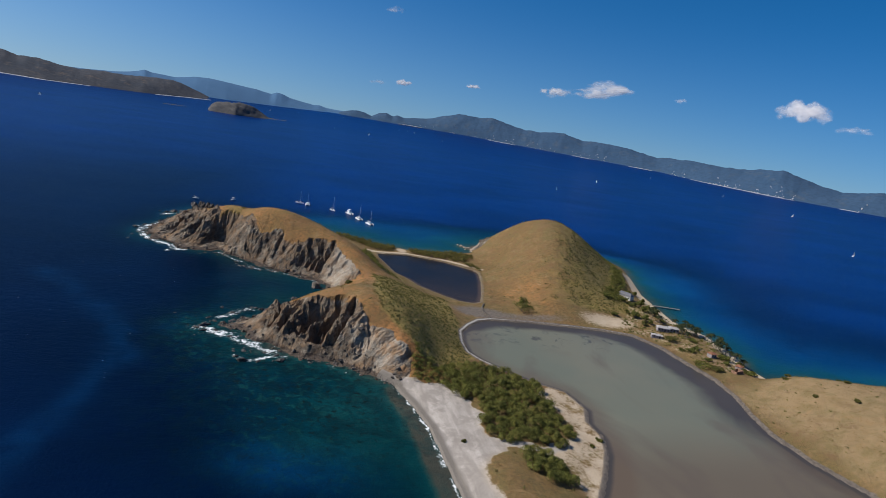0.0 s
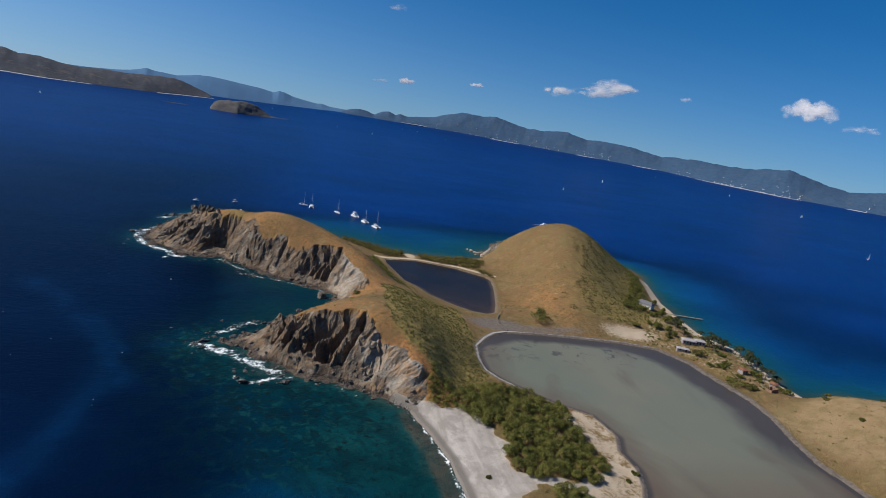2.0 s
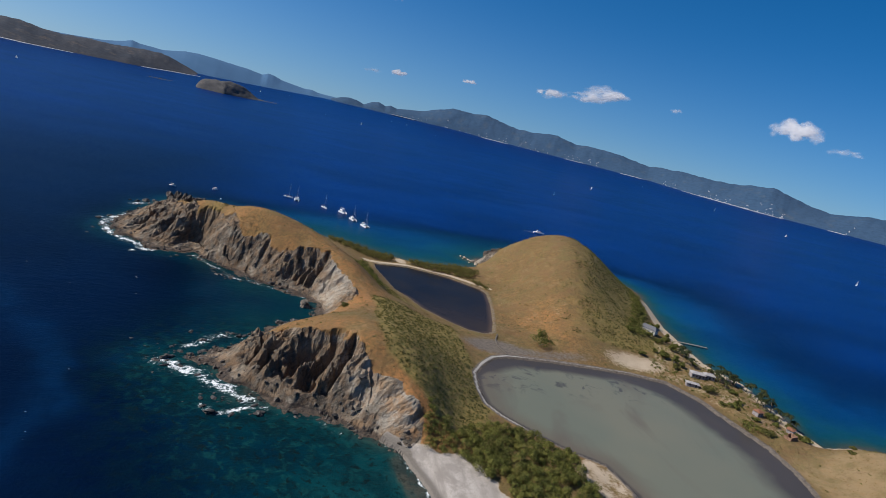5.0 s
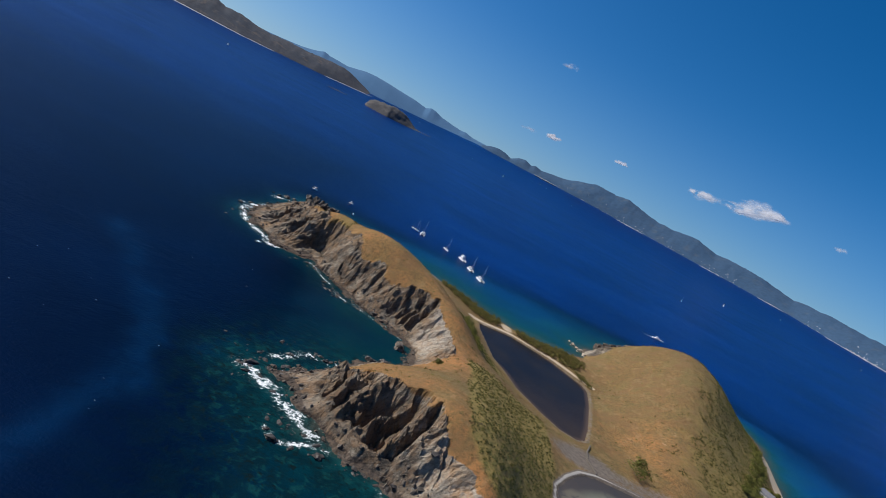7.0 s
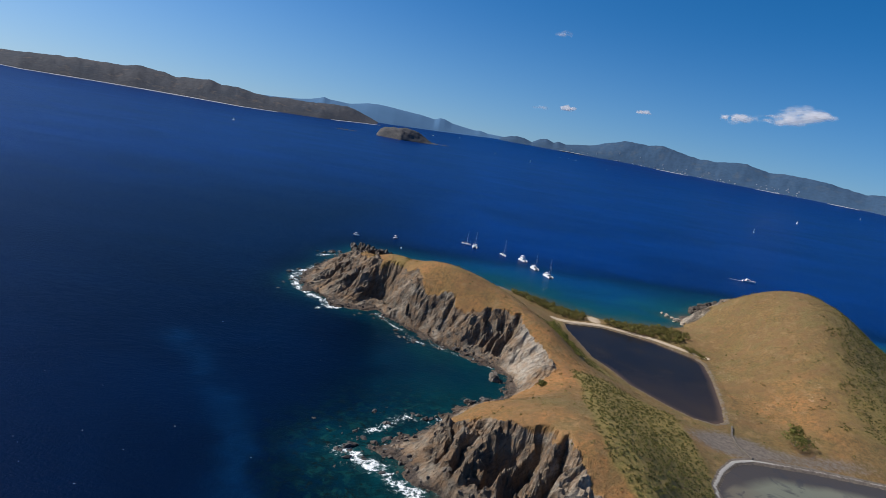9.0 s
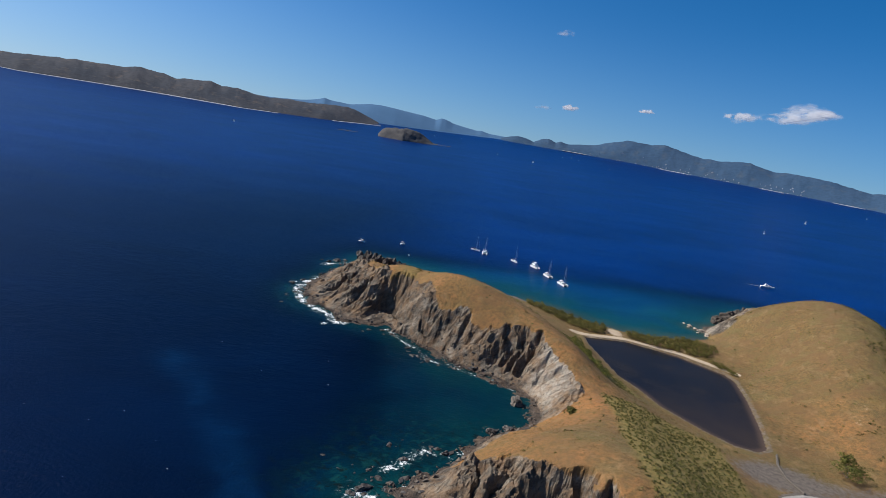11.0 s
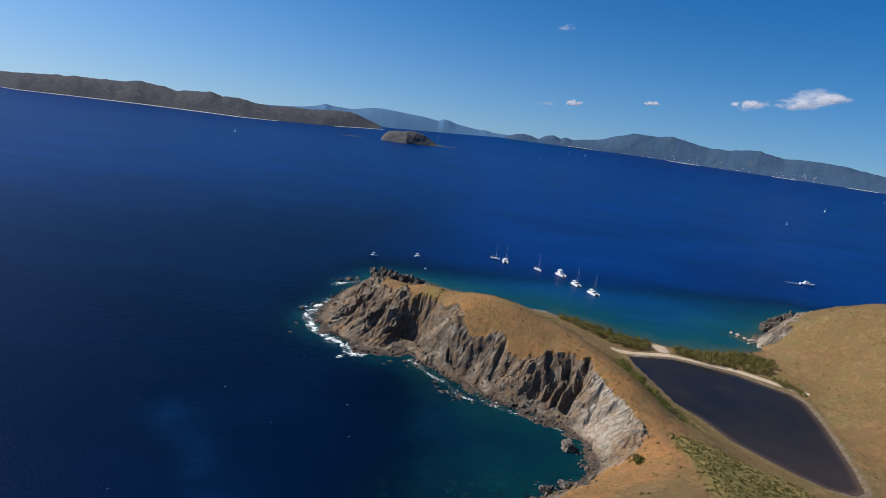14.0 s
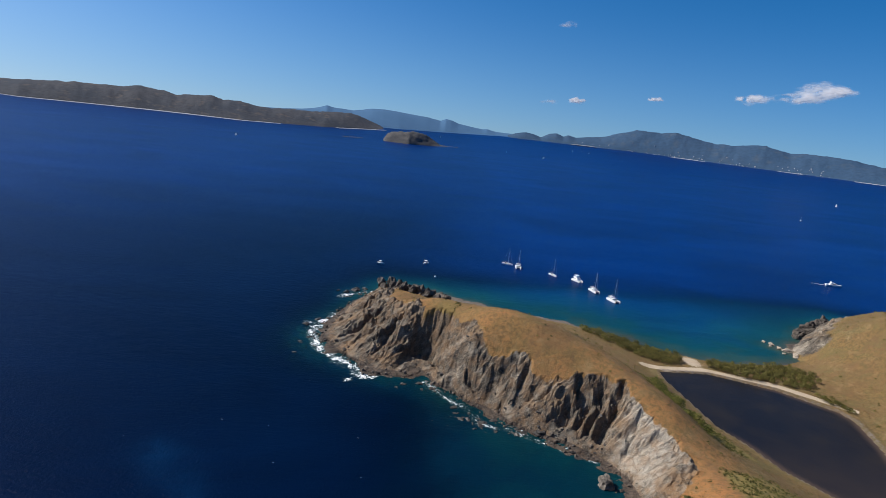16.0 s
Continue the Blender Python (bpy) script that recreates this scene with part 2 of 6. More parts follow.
def sea_material():
    m = Nodes("sea_water")
    p = m.coord()
    depth = m.attr("shallow")
    patch = m.noise(p, 0.045, 5, 0.62, 0.4)
    t = m.math("ADD", depth, m.math("MULTIPLY", m.math("SUBTRACT", patch, 0.5), m.math("MULTIPLY", m.ramp(depth, (0.03, 0.0), (0.3, 1.0)), 0.42)))
    # open water is bluer; its brightening far out is sky reflection put into colour
    deep = m.mix(m.attr("open"), (0.0, 0.0059, 0.0262), (0.0, 0.0196, 0.112))
    tint = m.ramp(t, (0.0, (0.0, 0.0, 0.0)), (0.22, (0.0003, 0.0122, 0.029)), (0.5, (0.0008, 0.024, 0.034)), (0.74, (0.003, 0.042, 0.048)), (0.88, (0.020, 0.054, 0.050)), (1.0, (0.058, 0.060, 0.048)))
    col = m.mix(m.ramp(t, (0.0, 0.0), (0.22, 1.0)), deep, tint)
    col = m.mix(m.math("MULTIPLY", m.attr("lagoon"), m.ramp(t, (0.0, 0.0), (0.30, 0.85), (0.60, 0.75), (0.90, 0.0))), col, m.ramp(t, (0.1, (0.0004, 0.021, 0.108)), (0.40, (0.0008, 0.039, 0.132)), (0.8, (0.005, 0.068, 0.118))))
    reef = m.ramp(m.noise(p, 0.085, 6, 0.72, 0.6), (0.44, 0.7), (0.58, 0.0))
    col = m.mix(m.math("MULTIPLY", reef, m.attr("reef")), col, (0.002, 0.013, 0.018))
    lit = m.math("MULTIPLY", m.ramp(m.noise(p, 0.19, 5, 0.68, 0.7), (0.52, 0.0), (0.64, 0.6)), m.attr("reef"))
    col = m.mix(m.math("MULTIPLY", lit, m.ramp(depth, (0.05, 0.0), (0.25, 1.0))), col, (0.006, 0.050, 0.050))
    heads = m.ramp(m.noise(p, 0.30, 4, 0.7, 0.6), (0.36, 0.9), (0.44, 0.0))
    col = m.mix(m.math("MULTIPLY", heads, m.attr("reef")), col, (0.004, 0.010, 0.011))
    ragged = m.math("MULTIPLY", m.attr("streak"), m.ramp(m.noise(p, 0.05, 5, 0.6, 0.6), (0.32, 0.25), (0.6, 1.0)))
    col = m.mix(m.math("MULTIPLY", ragged, 0.55), col, (0.0010, 0.022, 0.074))
    wind = m.ramp(m.noise(m.mapped(p, (0.0045, 0.008, 1), (0, 0, 0.3)), 1.0, 6, 0.62, 0.7), (0.35, 0.74), (0.65, 1.18))
    col = m.mix(1.0, col, wind, "MULTIPLY")
    # surf: clots of white water, torn by two sizes of holes, over milky green
    foamy = m.attr("foam")
    clots = m.noise(p, 0.17, 4, 0.6, 1.2)
    holes = m.noise(p, 0.75, 5, 0.7, 0.8)
    body = m.math("ADD", m.math("MULTIPLY", foamy, 1.18), m.math("ADD", m.math("MULTIPLY", m.math("SUBTRACT", clots, 0.60), 3.0), m.math("MULTIPLY", m.math("SUBTRACT", holes, 0.52), 2.6)))
    white = m.math("MULTIPLY", m.ramp(body, (0.58, 0.0), (1.25, 1.0)), m.ramp(foamy, (0.10, 0.0), (0.30, 1.0)))
    haze = m.math("MULTIPLY", m.ramp(body, (0.25, 0.0), (0.75, 0.6)), m.ramp(foamy, (0.06, 0.0), (0.30, 1.0)))
    col = m.mix(haze, col, (0.075, 0.125, 0.125))
    col = m.mix(white, col, (0.74, 0.76, 0.77))
    ruffle = m.ramp(m.noise(m.mapped(p, (0.004, 0.02, 1), (0, 0, 0.15)), 1.0, 5, 0.6), (0.38, 0.33), (0.62, 0.35))
    m.set(Base_Color=col, Roughness=m.mix(white, ruffle, (0.8, 0.8, 0.8)), IOR=1.09, Specular_IOR_Level=0.5)
    swell = m.noise(m.mapped(p, (0.10, 0.22, 0.1), (0, 0, 0.4)), 1.0, 4, 0.6)
    chop = m.noise(p, 0.75, 5, 0.68)
    m.bump(m.mix(0.45, swell, chop), 0.6, 0.9)
    return m.mat


def salt_pond_material():
    m = Nodes("silty_pond_water")
    p = m.coord()
    warp = m.noise(p, 0.028, 6, 0.62, 0.8)
    deep = m.math("ADD", m.attr("margin"), m.math("MULTIPLY", m.math("SUBTRACT", warp, 0.5), 0.75))
    silt = m.mix(m.ramp(m.noise(p, 0.012, 3), (0.4, 0.0), (0.6, 1.0)), (0.142, 0.142, 0.108), (0.122, 0.132, 0.104))
    silt = m.mix(m.attr("south"), silt, (0.105, 0.080, 0.060))
    col = m.mix(m.ramp(deep, (0.30, 0.0), (0.74, 1.0)), silt, (0.050, 0.045, 0.044))
    wisps = m.ramp(m.noise(p, 0.07, 4, 0.6, 1.5), (0.56, 0.0), (0.64, 0.75))
    col = m.mix(m.math("MULTIPLY", m.ramp(m.noise(m.mapped(p, (1, 0.5, 1), (0, 0, 0.5)), 0.02, 4, 0.6, 1.0), (0.50, 0.0), (0.64, 0.55)), m.ramp(deep, (0.2, 1.0), (0.6, 0.4))), col, (0.092, 0.074, 0.062))
    col = m.mix(m.math("MULTIPLY", wisps, m.attr("wisp")), col, (0.04, 0.04, 0.045))
    m.set(Base_Color=col, Roughness=0.3, IOR=1.33, Specular_IOR_Level=0.12)
    m.bump(m.noise(p, 0.9, 3), 0.12, 0.2)
    return m.mat


def dark_pond_material():
    m = Nodes("dark_pond_water")
    p = m.coord()
    col = m.mix(m.ramp(m.noise(p, 0.03, 3, 0.5, 0.5), (0.4, 0.0), (0.65, 1.0)), (0.0105, 0.0118, 0.0170), (0.018, 0.0165, 0.0175))
    # brown rim, and a brown reflection painted over the southern half
    col = m.mix(m.ramp(m.attr("margin"), (0.0, 0.0), (1.0, 1.0)), col, (0.075, 0.052, 0.040))
    m.set(Base_Color=col, Roughness=0.25, IOR=1.33, Specular_IOR_Level=0.06)
    m.bump(m.noise(p, 1.1, 3), 0.15, 0.2)
    return m.mat


def leaf_material(name, a, b, c):
    m = Nodes(name)
    col = m.mix(m.island(), a, b)
    col = m.mix(m.ramp(m.noise(m.coord(), 0.16, 3), (0.45, 0.0), (0.7, 0.8)), col, c)
    col = m.mix(m.ramp(m.noise(m.coord(), 0.24, 4, 0.65), (0.42, 0.8), (0.54, 0.0)), col, tuple(v * 0.58 for v in a))
    m.set(Base_Color=col, Roughness=0.7, Specular_IOR_Level=0.2)
    glow = m.tree.nodes.new("ShaderNodeBsdfTranslucent")
    m.put(glow.inputs["Color"], col)
    both = m.tree.nodes.new("ShaderNodeMixShader")
    both.inputs[0].default_value = 0.35
    m.tree.links.new(m.bsdf.outputs[0], both.inputs[1])
    m.tree.links.new(glow.outputs[0], both.inputs[2])
    m.tree.links.new(both.outputs[0], m.tree.nodes["Material Output"].inputs["Surface"])
    return m.mat


def vapour_material(name):
    m = Nodes(name)
    white = m.tree.nodes.new("ShaderNodeBsdfDiffuse")
    white.inputs["Color"].default_value = (0.80, 0.79, 0.80, 1)
    pale = m.tree.nodes.new("ShaderNodeBsdfTranslucent")
    pale.inputs["Color"].default_value = (0.80, 0.79, 0.80, 1)
    both = m.tree.nodes.new("ShaderNodeMixShader")
    both.inputs[0].default_value = 0.5
    clear = m.tree.nodes.new("ShaderNodeBsdfTransparent")
    last = m.tree.nodes.new("ShaderNodeMixShader")
    m.put(last.inputs[0], m.attr("veil"))
    for a, b in ((white.outputs[0], both.inputs[1]), (pale.outputs[0], both.inputs[2]), (clear.outputs[0], last.inputs[1]), (both.outputs[0], last.inputs[2]), (last.outputs[0], m.tree.nodes["Material Output"].inputs["Surface"])):
        m.tree.links.new(a, b)
    return m.mat


def far_material(name, low, high, pale, mottled=True):
    m = Nodes(name)
    p = m.coord()
    col = m.mix(m.ramp(m.noise(p, 0.006, 5, 0.6), (0.38, 0.0), (0.62, 1.0)), low, high)
    col = m.mix(m.ramp(m.noise(p, 0.012, 5, 0.68), (0.54, 0.0), (0.70, 0.8)), col, pale)
    if mottled:
        col = m.mix(m.ramp(m.noise(p, 0.05, 4, 0.7), (0.40, 0.4), (0.54, 0.0)), col, tuple(v * 0.65 for v in high))
    m.set(Base_Color=col, Roughness=0.95, Specular_IOR_Level=0.1)
    return m.mat


def plain(name, colour, rough=0.5, metal=0.0, wear=0.12, scale=1.5, spec=0.4):
    """Painted or weathered stuff with a slight unevenness at two scales."""
    m = Nodes(name)
    p = m.coord()
    dark = tuple(v * (1 - wear * 2.2) for v in colour)
    col = m.mix(m.ramp(m.noise(p, scale, 4), (0.4, 0.0), (0.7, 1.0)), colour, dark)
    col = m.mix(m.ramp(m.noise(p, scale * 7, 3), (0.5, 0.0), (0.8, wear * 3)), col, dark)
    m.set(Base_Color=col, Roughness=rough, Metallic=metal, Specular_IOR_Level=spec)
    return m.mat


GROUND, SEA, SILT, DARK_POND = ground_material(), sea_material(), salt_pond_material(), dark_pond_material()
LEAF = leaf_material("thicket_leaves", (0.105, 0.120, 0.027), (0.205, 0.192, 0.046), (0.185, 0.165, 0.042))
MANGROVE = leaf_material("mangrove_leaves", (0.135, 0.125, 0.032), (0.205, 0.172, 0.052), (0.16, 0.145, 0.042))
SCRUB = leaf_material("scrub_leaves", (0.100, 0.105, 0.027), (0.205, 0.168, 0.050), (0.15, 0.132, 0.038))
STRAW = leaf_material("dry_tufts", (0.25, 0.165, 0.065), (0.15, 0.105, 0.042), (0.31, 0.20, 0.08))
PALM = leaf_material("palm_fronds", (0.030, 0.042, 0.014), (0.065, 0.062, 0.022), (0.05, 0.052, 0.016))
BARK = plain("grey_bark", (0.17, 0.14, 0.11), 0.9)
STONE = plain("shore_rock", (0.165, 0.140, 0.115), 0.9, wear=0.3, scale=0.5)
WET_STONE = plain("wet_dark_rock", (0.060, 0.052, 0.046), 0.55, wear=0.3, scale=0.5)
CREST_STONE = plain("dark_crest_rock", (0.090, 0.074, 0.060), 0.9, wear=0.3, scale=0.5)
PALE_STONE = plain("pale_shore_rock", (0.36, 0.30, 0.235), 0.9, wear=0.2, scale=0.5)
GELCOAT = plain("white_gelcoat", (0.80, 0.81, 0.81), 0.25, wear=0.03)
DECK = plain("off_white_deck", (0.70, 0.69, 0.66), 0.6, wear=0.06)
CANVAS = plain("blue_canvas", (0.030, 0.050, 0.12), 0.8)
SAILCLOTH = plain("white_sailcloth", (0.80, 0.79, 0.76), 0.7, wear=0.04)
ALU = plain("mast_aluminium", (0.62, 0.63, 0.65), 0.35, 0.6, 0.05)
TINT = plain("tinted_window", (0.012, 0.014, 0.018), 0.08, wear=0.05)
RUBBER = plain("grey_dinghy_rubber", (0.30, 0.31, 0.32), 0.7)
WALL_WHITE = plain("whitewashed_wall", (0.58, 0.55, 0.50), 0.85, wear=0.1)
WALL_GREY = plain("weathered_grey_wall", (0.30, 0.27, 0.27), 0.85, wear=0.2)
RED_STONE = plain("reddish_rubble_wall", (0.30, 0.17, 0.11), 0.9, wear=0.3)
ROOF_GREY = plain("grey_sheet_roof", (0.13, 0.13, 0.14), 0.6, wear=0.2)
ROOF_PALE = plain("pale_sheet_roof", (0.36, 0.34, 0.33), 0.55, wear=0.15)
RUST = plain("rusty_roof", (0.26, 0.11, 0.06), 0.8, wear=0.25)
PLANK = plain("grey_jetty_timber", (0.25, 0.22, 0.19), 0.85, wear=0.2)
CLOUD = vapour_material("cloud_vapour")
# far land: air haze is mixed into the base colours, bluest farthest out
PETER = far_material("hazed_brown_scrub_island", (0.060, 0.062, 0.070), (0.040, 0.047, 0.060), (0.125, 0.102, 0.086))
ISLET = far_material("hazed_brown_islet", (0.104, 0.098, 0.094), (0.070, 0.070, 0.074), (0.145, 0.126, 0.110))
TORTOLA = far_material("hazed_green_hills", (0.040, 0.076, 0.132), (0.033, 0.068, 0.122), (0.064, 0.088, 0.120))
HAZE_BLUE_HILLS = far_material("haze_blue_hills", (0.055, 0.120, 0.215), (0.052, 0.115, 0.206), (0.060, 0.125, 0.220), False)
# sand and white walls dulled to bluish grey, distance haze painted in
FAR_SAND = plain("hazed_pale_sand", (0.33, 0.335, 0.35), 0.95, wear=0.1, scale=0.02)
FAR_HOUSE = plain("hazed_white_walls", (0.46, 0.47, 0.50), 0.9)


# ---- mesh helpers ----
def mesh_object(name, verts, faces, material, smooth=False):
    me = bpy.data.meshes.new(name)
    me.from_pydata(verts, [], faces)
    me.materials.append(material)
    if smooth:
        me.polygons.foreach_set("use_smooth", [True] * len(me.polygons))
    return new(name, me)


def part(name, bm, material, parent=None, label="", smooth=False):
    me = bpy.data.meshes.new(name)
    bm.normal_update()
    bm.to_mesh(me)
    bm.free()
    me.materials.append(material)
    if smooth:
        me.polygons.foreach_set("use_smooth", [True] * len(me.polygons))
    ob = new(name, me)
    if parent is not None:
        ob.parent = parent
    return tagged(ob, label) if label else ob


def box(bm, x0, x1, y0, y1, z0, z1, taper=0.0, bevel=0.0):
    start = len(bm.verts)
    vs = [bm.verts.new(c) for c in ((x0, y0, z0), (x1, y0, z0), (x1, y1, z0), (x0, y1, z0),
          (x0 + taper, y0 + taper, z1), (x1 - taper, y0 + taper, z1), (x1 - taper, y1 - taper, z1), (x0 + taper, y1 - taper, z1))]
    fs = [bm.faces.new([vs[i] for i in f]) for f in ((3, 2, 1, 0), (4, 5, 6, 7), (0, 1, 5, 4), (1, 2, 6, 5), (2, 3, 7, 6), (3, 0, 4, 7))]
    if bevel:
        bmesh.ops.bevel(bm, geom=list({e for f in fs for e in f.edges}), offset=bevel, segments=2, affect="EDGES")
    return bm


def tube(bm, a, b, r0, r1=None, n=8):
    r1 = r0 if r1 is None else r1
    a, b = Vector(a), Vector(b)
    turn = (b - a).to_track_quat("Z", "Y")
    rings = []
    for c, r in ((a, r0), (b, r1)):
        rings.append([bm.verts.new(c + turn @ Vector((r * math.cos(k * math.tau / n), r * math.sin(k * math.tau / n), 0))) for k in range(n)])
    for k in range(n):
        bm.faces.new((rings[0][k], rings[0][(k + 1) % n], rings[1][(k + 1) % n], rings[1][k]))
    bm.faces.new(rings[0][::-1])
    bm.faces.new(rings[1])
    return bm


def loft(bm, sections, close=True):
    rows = [[bm.verts.new(v) for v in s] for s in sections]
    n = len(rows[0])
    for a, b in zip(rows, rows[1:]):
        for k in range(n if close else n - 1):
            bm.faces.new((a[k], a[(k + 1) % n], b[(k + 1) % n], b[k]))
    bm.faces.new(rows[0][::-1])
    bm.faces.new(rows[-1])
    return bm


def hull(length, beam, free, draft=0.4, y=0.0, rake=0.06, flare=0.75, full=0.9):
    """A boat's hull along x, bow at +x, with a sheer line and a fine bow."""
    bm = bmesh.new()
    secs = []
    for k in range(11):
        s = k / 10
        w = beam / 2 * (full + (1 - full) * min(1, s * 3)) * (1 - max(0, (s - 0.45) / 0.55) ** 2.2) + 0.02
        h = free * (1 + 0.35 * max(0, s - 0.4))
        x = -length / 2 + length * s
        lean = rake * length * max(0, s - 0.6)
        secs.append([(x + lean, y - w, h), (x + lean * 0.4, y - w * flare, 0.12), (x - 0.02, y, -draft), (x + lean * 0.4, y + w * flare, 0.12), (x + lean, y + w, h)])
    return loft(bm, secs)


# ---- value noise for the relief ----
def lattice(ix, iy, seed):
    h = (ix * 374761393 + iy * 668265263 + seed * 1442695041) & 0xFFFFFFFF
    h = ((h ^ (h >> 13)) * 1274126177) & 0xFFFFFFFF
    return ((h ^ (h >> 16)) & 0xFFFF) / 65535.0


def vnoise(x, y, seed=0):
    ix, iy = np.floor(x).astype(np.int64), np.floor(y).astype(np.int64)
    fx, fy = x - ix, y - iy
    fx, fy = fx * fx * (3 - 2 * fx), fy * fy * (3 - 2 * fy)
    a, b = lattice(ix, iy, seed), lattice(ix + 1, iy, seed)
    c, d = lattice(ix, iy + 1, seed), lattice(ix + 1, iy + 1, seed)
    return (a * (1 - fx) + b * fx) * (1 - fy) + (c * (1 - fx) + d * fx) * fy


def fbm(x, y, octaves=4, seed=0, gain=0.5):
    total, amp, norm = 0.0, 1.0, 0.0
    for k in range(octaves):
        total = total + amp * vnoise(x * 2**k + 17.3 * k, y * 2**k - 9.1 * k, seed + k)
        norm += amp
        amp *= gain
    return total / norm


def step(v, a, b):
    t = np.clip((v - a) / (b - a), 0, 1)
    return t * t * (3 - 2 * t)


def outline_distance(px, py, outline):
    """Distance to a closed outline, positive inside."""
    pts = np.array(outline, float)
    best = np.full(px.shape, 1e9)
    inside = np.zeros(px.shape, bool)
    for (ax, ay), (bx, by) in zip(pts, np.roll(pts, -1, 0)):
        dx, dy = bx - ax, by - ay
        t = np.clip(((px - ax) * dx + (py - ay) * dy) / (dx * dx + dy * dy), 0, 1)
        best = np.minimum(best, np.hypot(px - ax - t * dx, py - ay - t * dy))
        if ay != by:
            inside ^= ((ay > py) != (by > py)) & (px < (bx - ax) * (py - ay) / (by - ay) + ax)
    return np.where(inside, best, -best)


def line_distance(px, py, line):
    best = np.full(px.shape, 1e9)
    for (ax, ay), (bx, by) in zip(line, line[1:]):
        dx, dy = bx - ax, by - ay
        t = np.clip(((px - ax) * dx + (py - ay) * dy) / (dx * dx + dy * dy), 0, 1)
        best = np.minimum(best, np.hypot(px - ax - t * dx, py - ay - t * dy))
    return best


# ---- the island's plan, in metres ----
COAST_HEADLAND = [(-55, 462), (-66, 441), (-73, 405), (-78, 373), (-77, 350), (-66, 333), (-50, 322), (-40, 314), (-26, 312), (-17, 323), (-8, 308), (2, 297),
                  (18, 287), (28, 275), (38, 269), (52, 263), (60, 257), (67, 250), (71, 239), (73, 227), (68, 215)]
COAST_BLUFF = [(51, 204), (38, 186), (30, 173), (20, 162), (10, 152), (17, 145), (29, 134), (38, 121), (50, 116), (66, 110), (77, 101), (88, 93), (96, 86)]
COAST_BEACH = [(103, 64), (107, 44), (108, 18), (109, -4), (111, -40), (120, -90), (150, -125), (300, -135), (480, -110), (560, -30), (545, 60), (480, 92), (420, 106), (385, 112)]
COAST_EAST = [(357, 110), (355, 130), (364, 154), (369, 188), (361, 206), (360, 220), (369, 260), (377, 293), (403, 354), (420, 400), (422, 445), (402, 485), (368, 512), (335, 520)]
COAST_NORTH = [(300, 494), (270, 461), (252, 440), (240, 424), (236, 403), (218, 391), (177, 381), (160, 384), (146, 390), (129, 389), (110, 412), (82, 431), (62, 435),
               (41, 438), (21, 450), (0, 458), (-19, 470), (-46, 482)]
COAST = COAST_HEADLAND + COAST_BLUFF + COAST_BEACH + COAST_EAST + COAST_NORTH
POND_NORTH = [(125, 358), (156, 362), (190, 349), (213, 328), (216, 318), (210, 290), (198, 250), (190, 229), (182, 225), (172, 228), (161, 239), (146, 260), (140, 278), (132, 294), (128, 320), (124, 345)]
POND_SOUTH_W = [(186, 190), (175, 186), (165, 176), (156, 163), (152, 145), (151, 130), (156, 119), (169, 102), (180, 91), (193, 82), (196, 63), (190, 50), (191, 37), (186, 24), (175, 6), (165, -8), (160, -60)]
POND_SOUTH_E = [(230, -85), (295, -60), (302, -8), (295, 18), (294, 42), (299, 62), (307, 84), (310, 105), (306, 134), (304, 156), (294, 176), (271, 184), (236, 188), (210, 190)]
POND_SOUTH = POND_SOUTH_W + POND_SOUTH_E

# crest lines, shoulders and flats: x, y and height
CREST_HEADLAND = [(-55, 452, 6), (-47, 424, 11), (-40, 400, 16), (-40, 375, 20), (-26, 352, 27), (-12, 343, 32), (6, 322, 32), (22, 308, 36), (38, 303, 38), (55, 293, 33),
                  (70, 281, 29), (82, 266, 26), (90, 254, 22), (101, 240, 16), (-52, 342, 7), (-32, 326, 7), (-68, 380, 5), (-62, 360, 7), (-64, 412, 5), (-66, 346, 3), (-56, 388, 9), (-52, 362, 12), (8, 301, 20), (28, 288, 17), (48, 276, 17), (66, 262, 14), (84, 244, 14)]
CREST_SADDLE = [(97, 222, 16), (93, 205, 19), (95, 182, 23), (90, 160, 28), (85, 141, 30), (82, 126, 28), (72, 138, 26), (58, 154, 21), (40, 155, 14), (28, 156, 6), (17, 153, 1.6), (27, 146, 3),
                (94, 114, 22), (101, 98, 16), (106, 90, 7), (64, 117, 9), (84, 106, 11), (84, 212, 13), (78, 196, 14), (54, 180, 12), (40, 134, 9), (34, 168, 5), (46, 170, 11), (50, 160, 17), (33, 142, 7)]
SLOPES_MID = [(122, 159, 18), (128, 177, 13), (150, 168, 4), (140, 138, 7), (122, 128, 15), (128, 108, 5), (118, 205, 15), (135, 215, 9), (120, 240, 11), (118, 265, 9), (130, 262, 4),
              (108, 300, 10), (116, 320, 6), (96, 330, 12), (70, 340, 18), (40, 345, 22), (10, 365, 20), (-15, 385, 16), (60, 395, 7), (90, 385, 5), (110, 365, 3), (20, 420, 6), (-20, 440, 5)]
FLATS = [(177, 206, 1), (192, 212, 1), (204, 200, 1.2), (140, 372, 1.3), (175, 371, 1.5), (212, 362, 1.6), (228, 345, 2), (222, 378, 1.6), (125, 60, 2.5), (140, 40, 3), (165, 75, 3), (148, 98, 3),
         (180, 50, 1.6), (125, 20, 3), (128, 4, 6), (150, 8, 3), (172, 28, 2), (140, -40, 4), (330, 180, 3), (338, 230, 4), (345, 150, 3), (330, 122, 3), (316, 200, 2.2), (333, 262, 5), (316, 222, 4)]
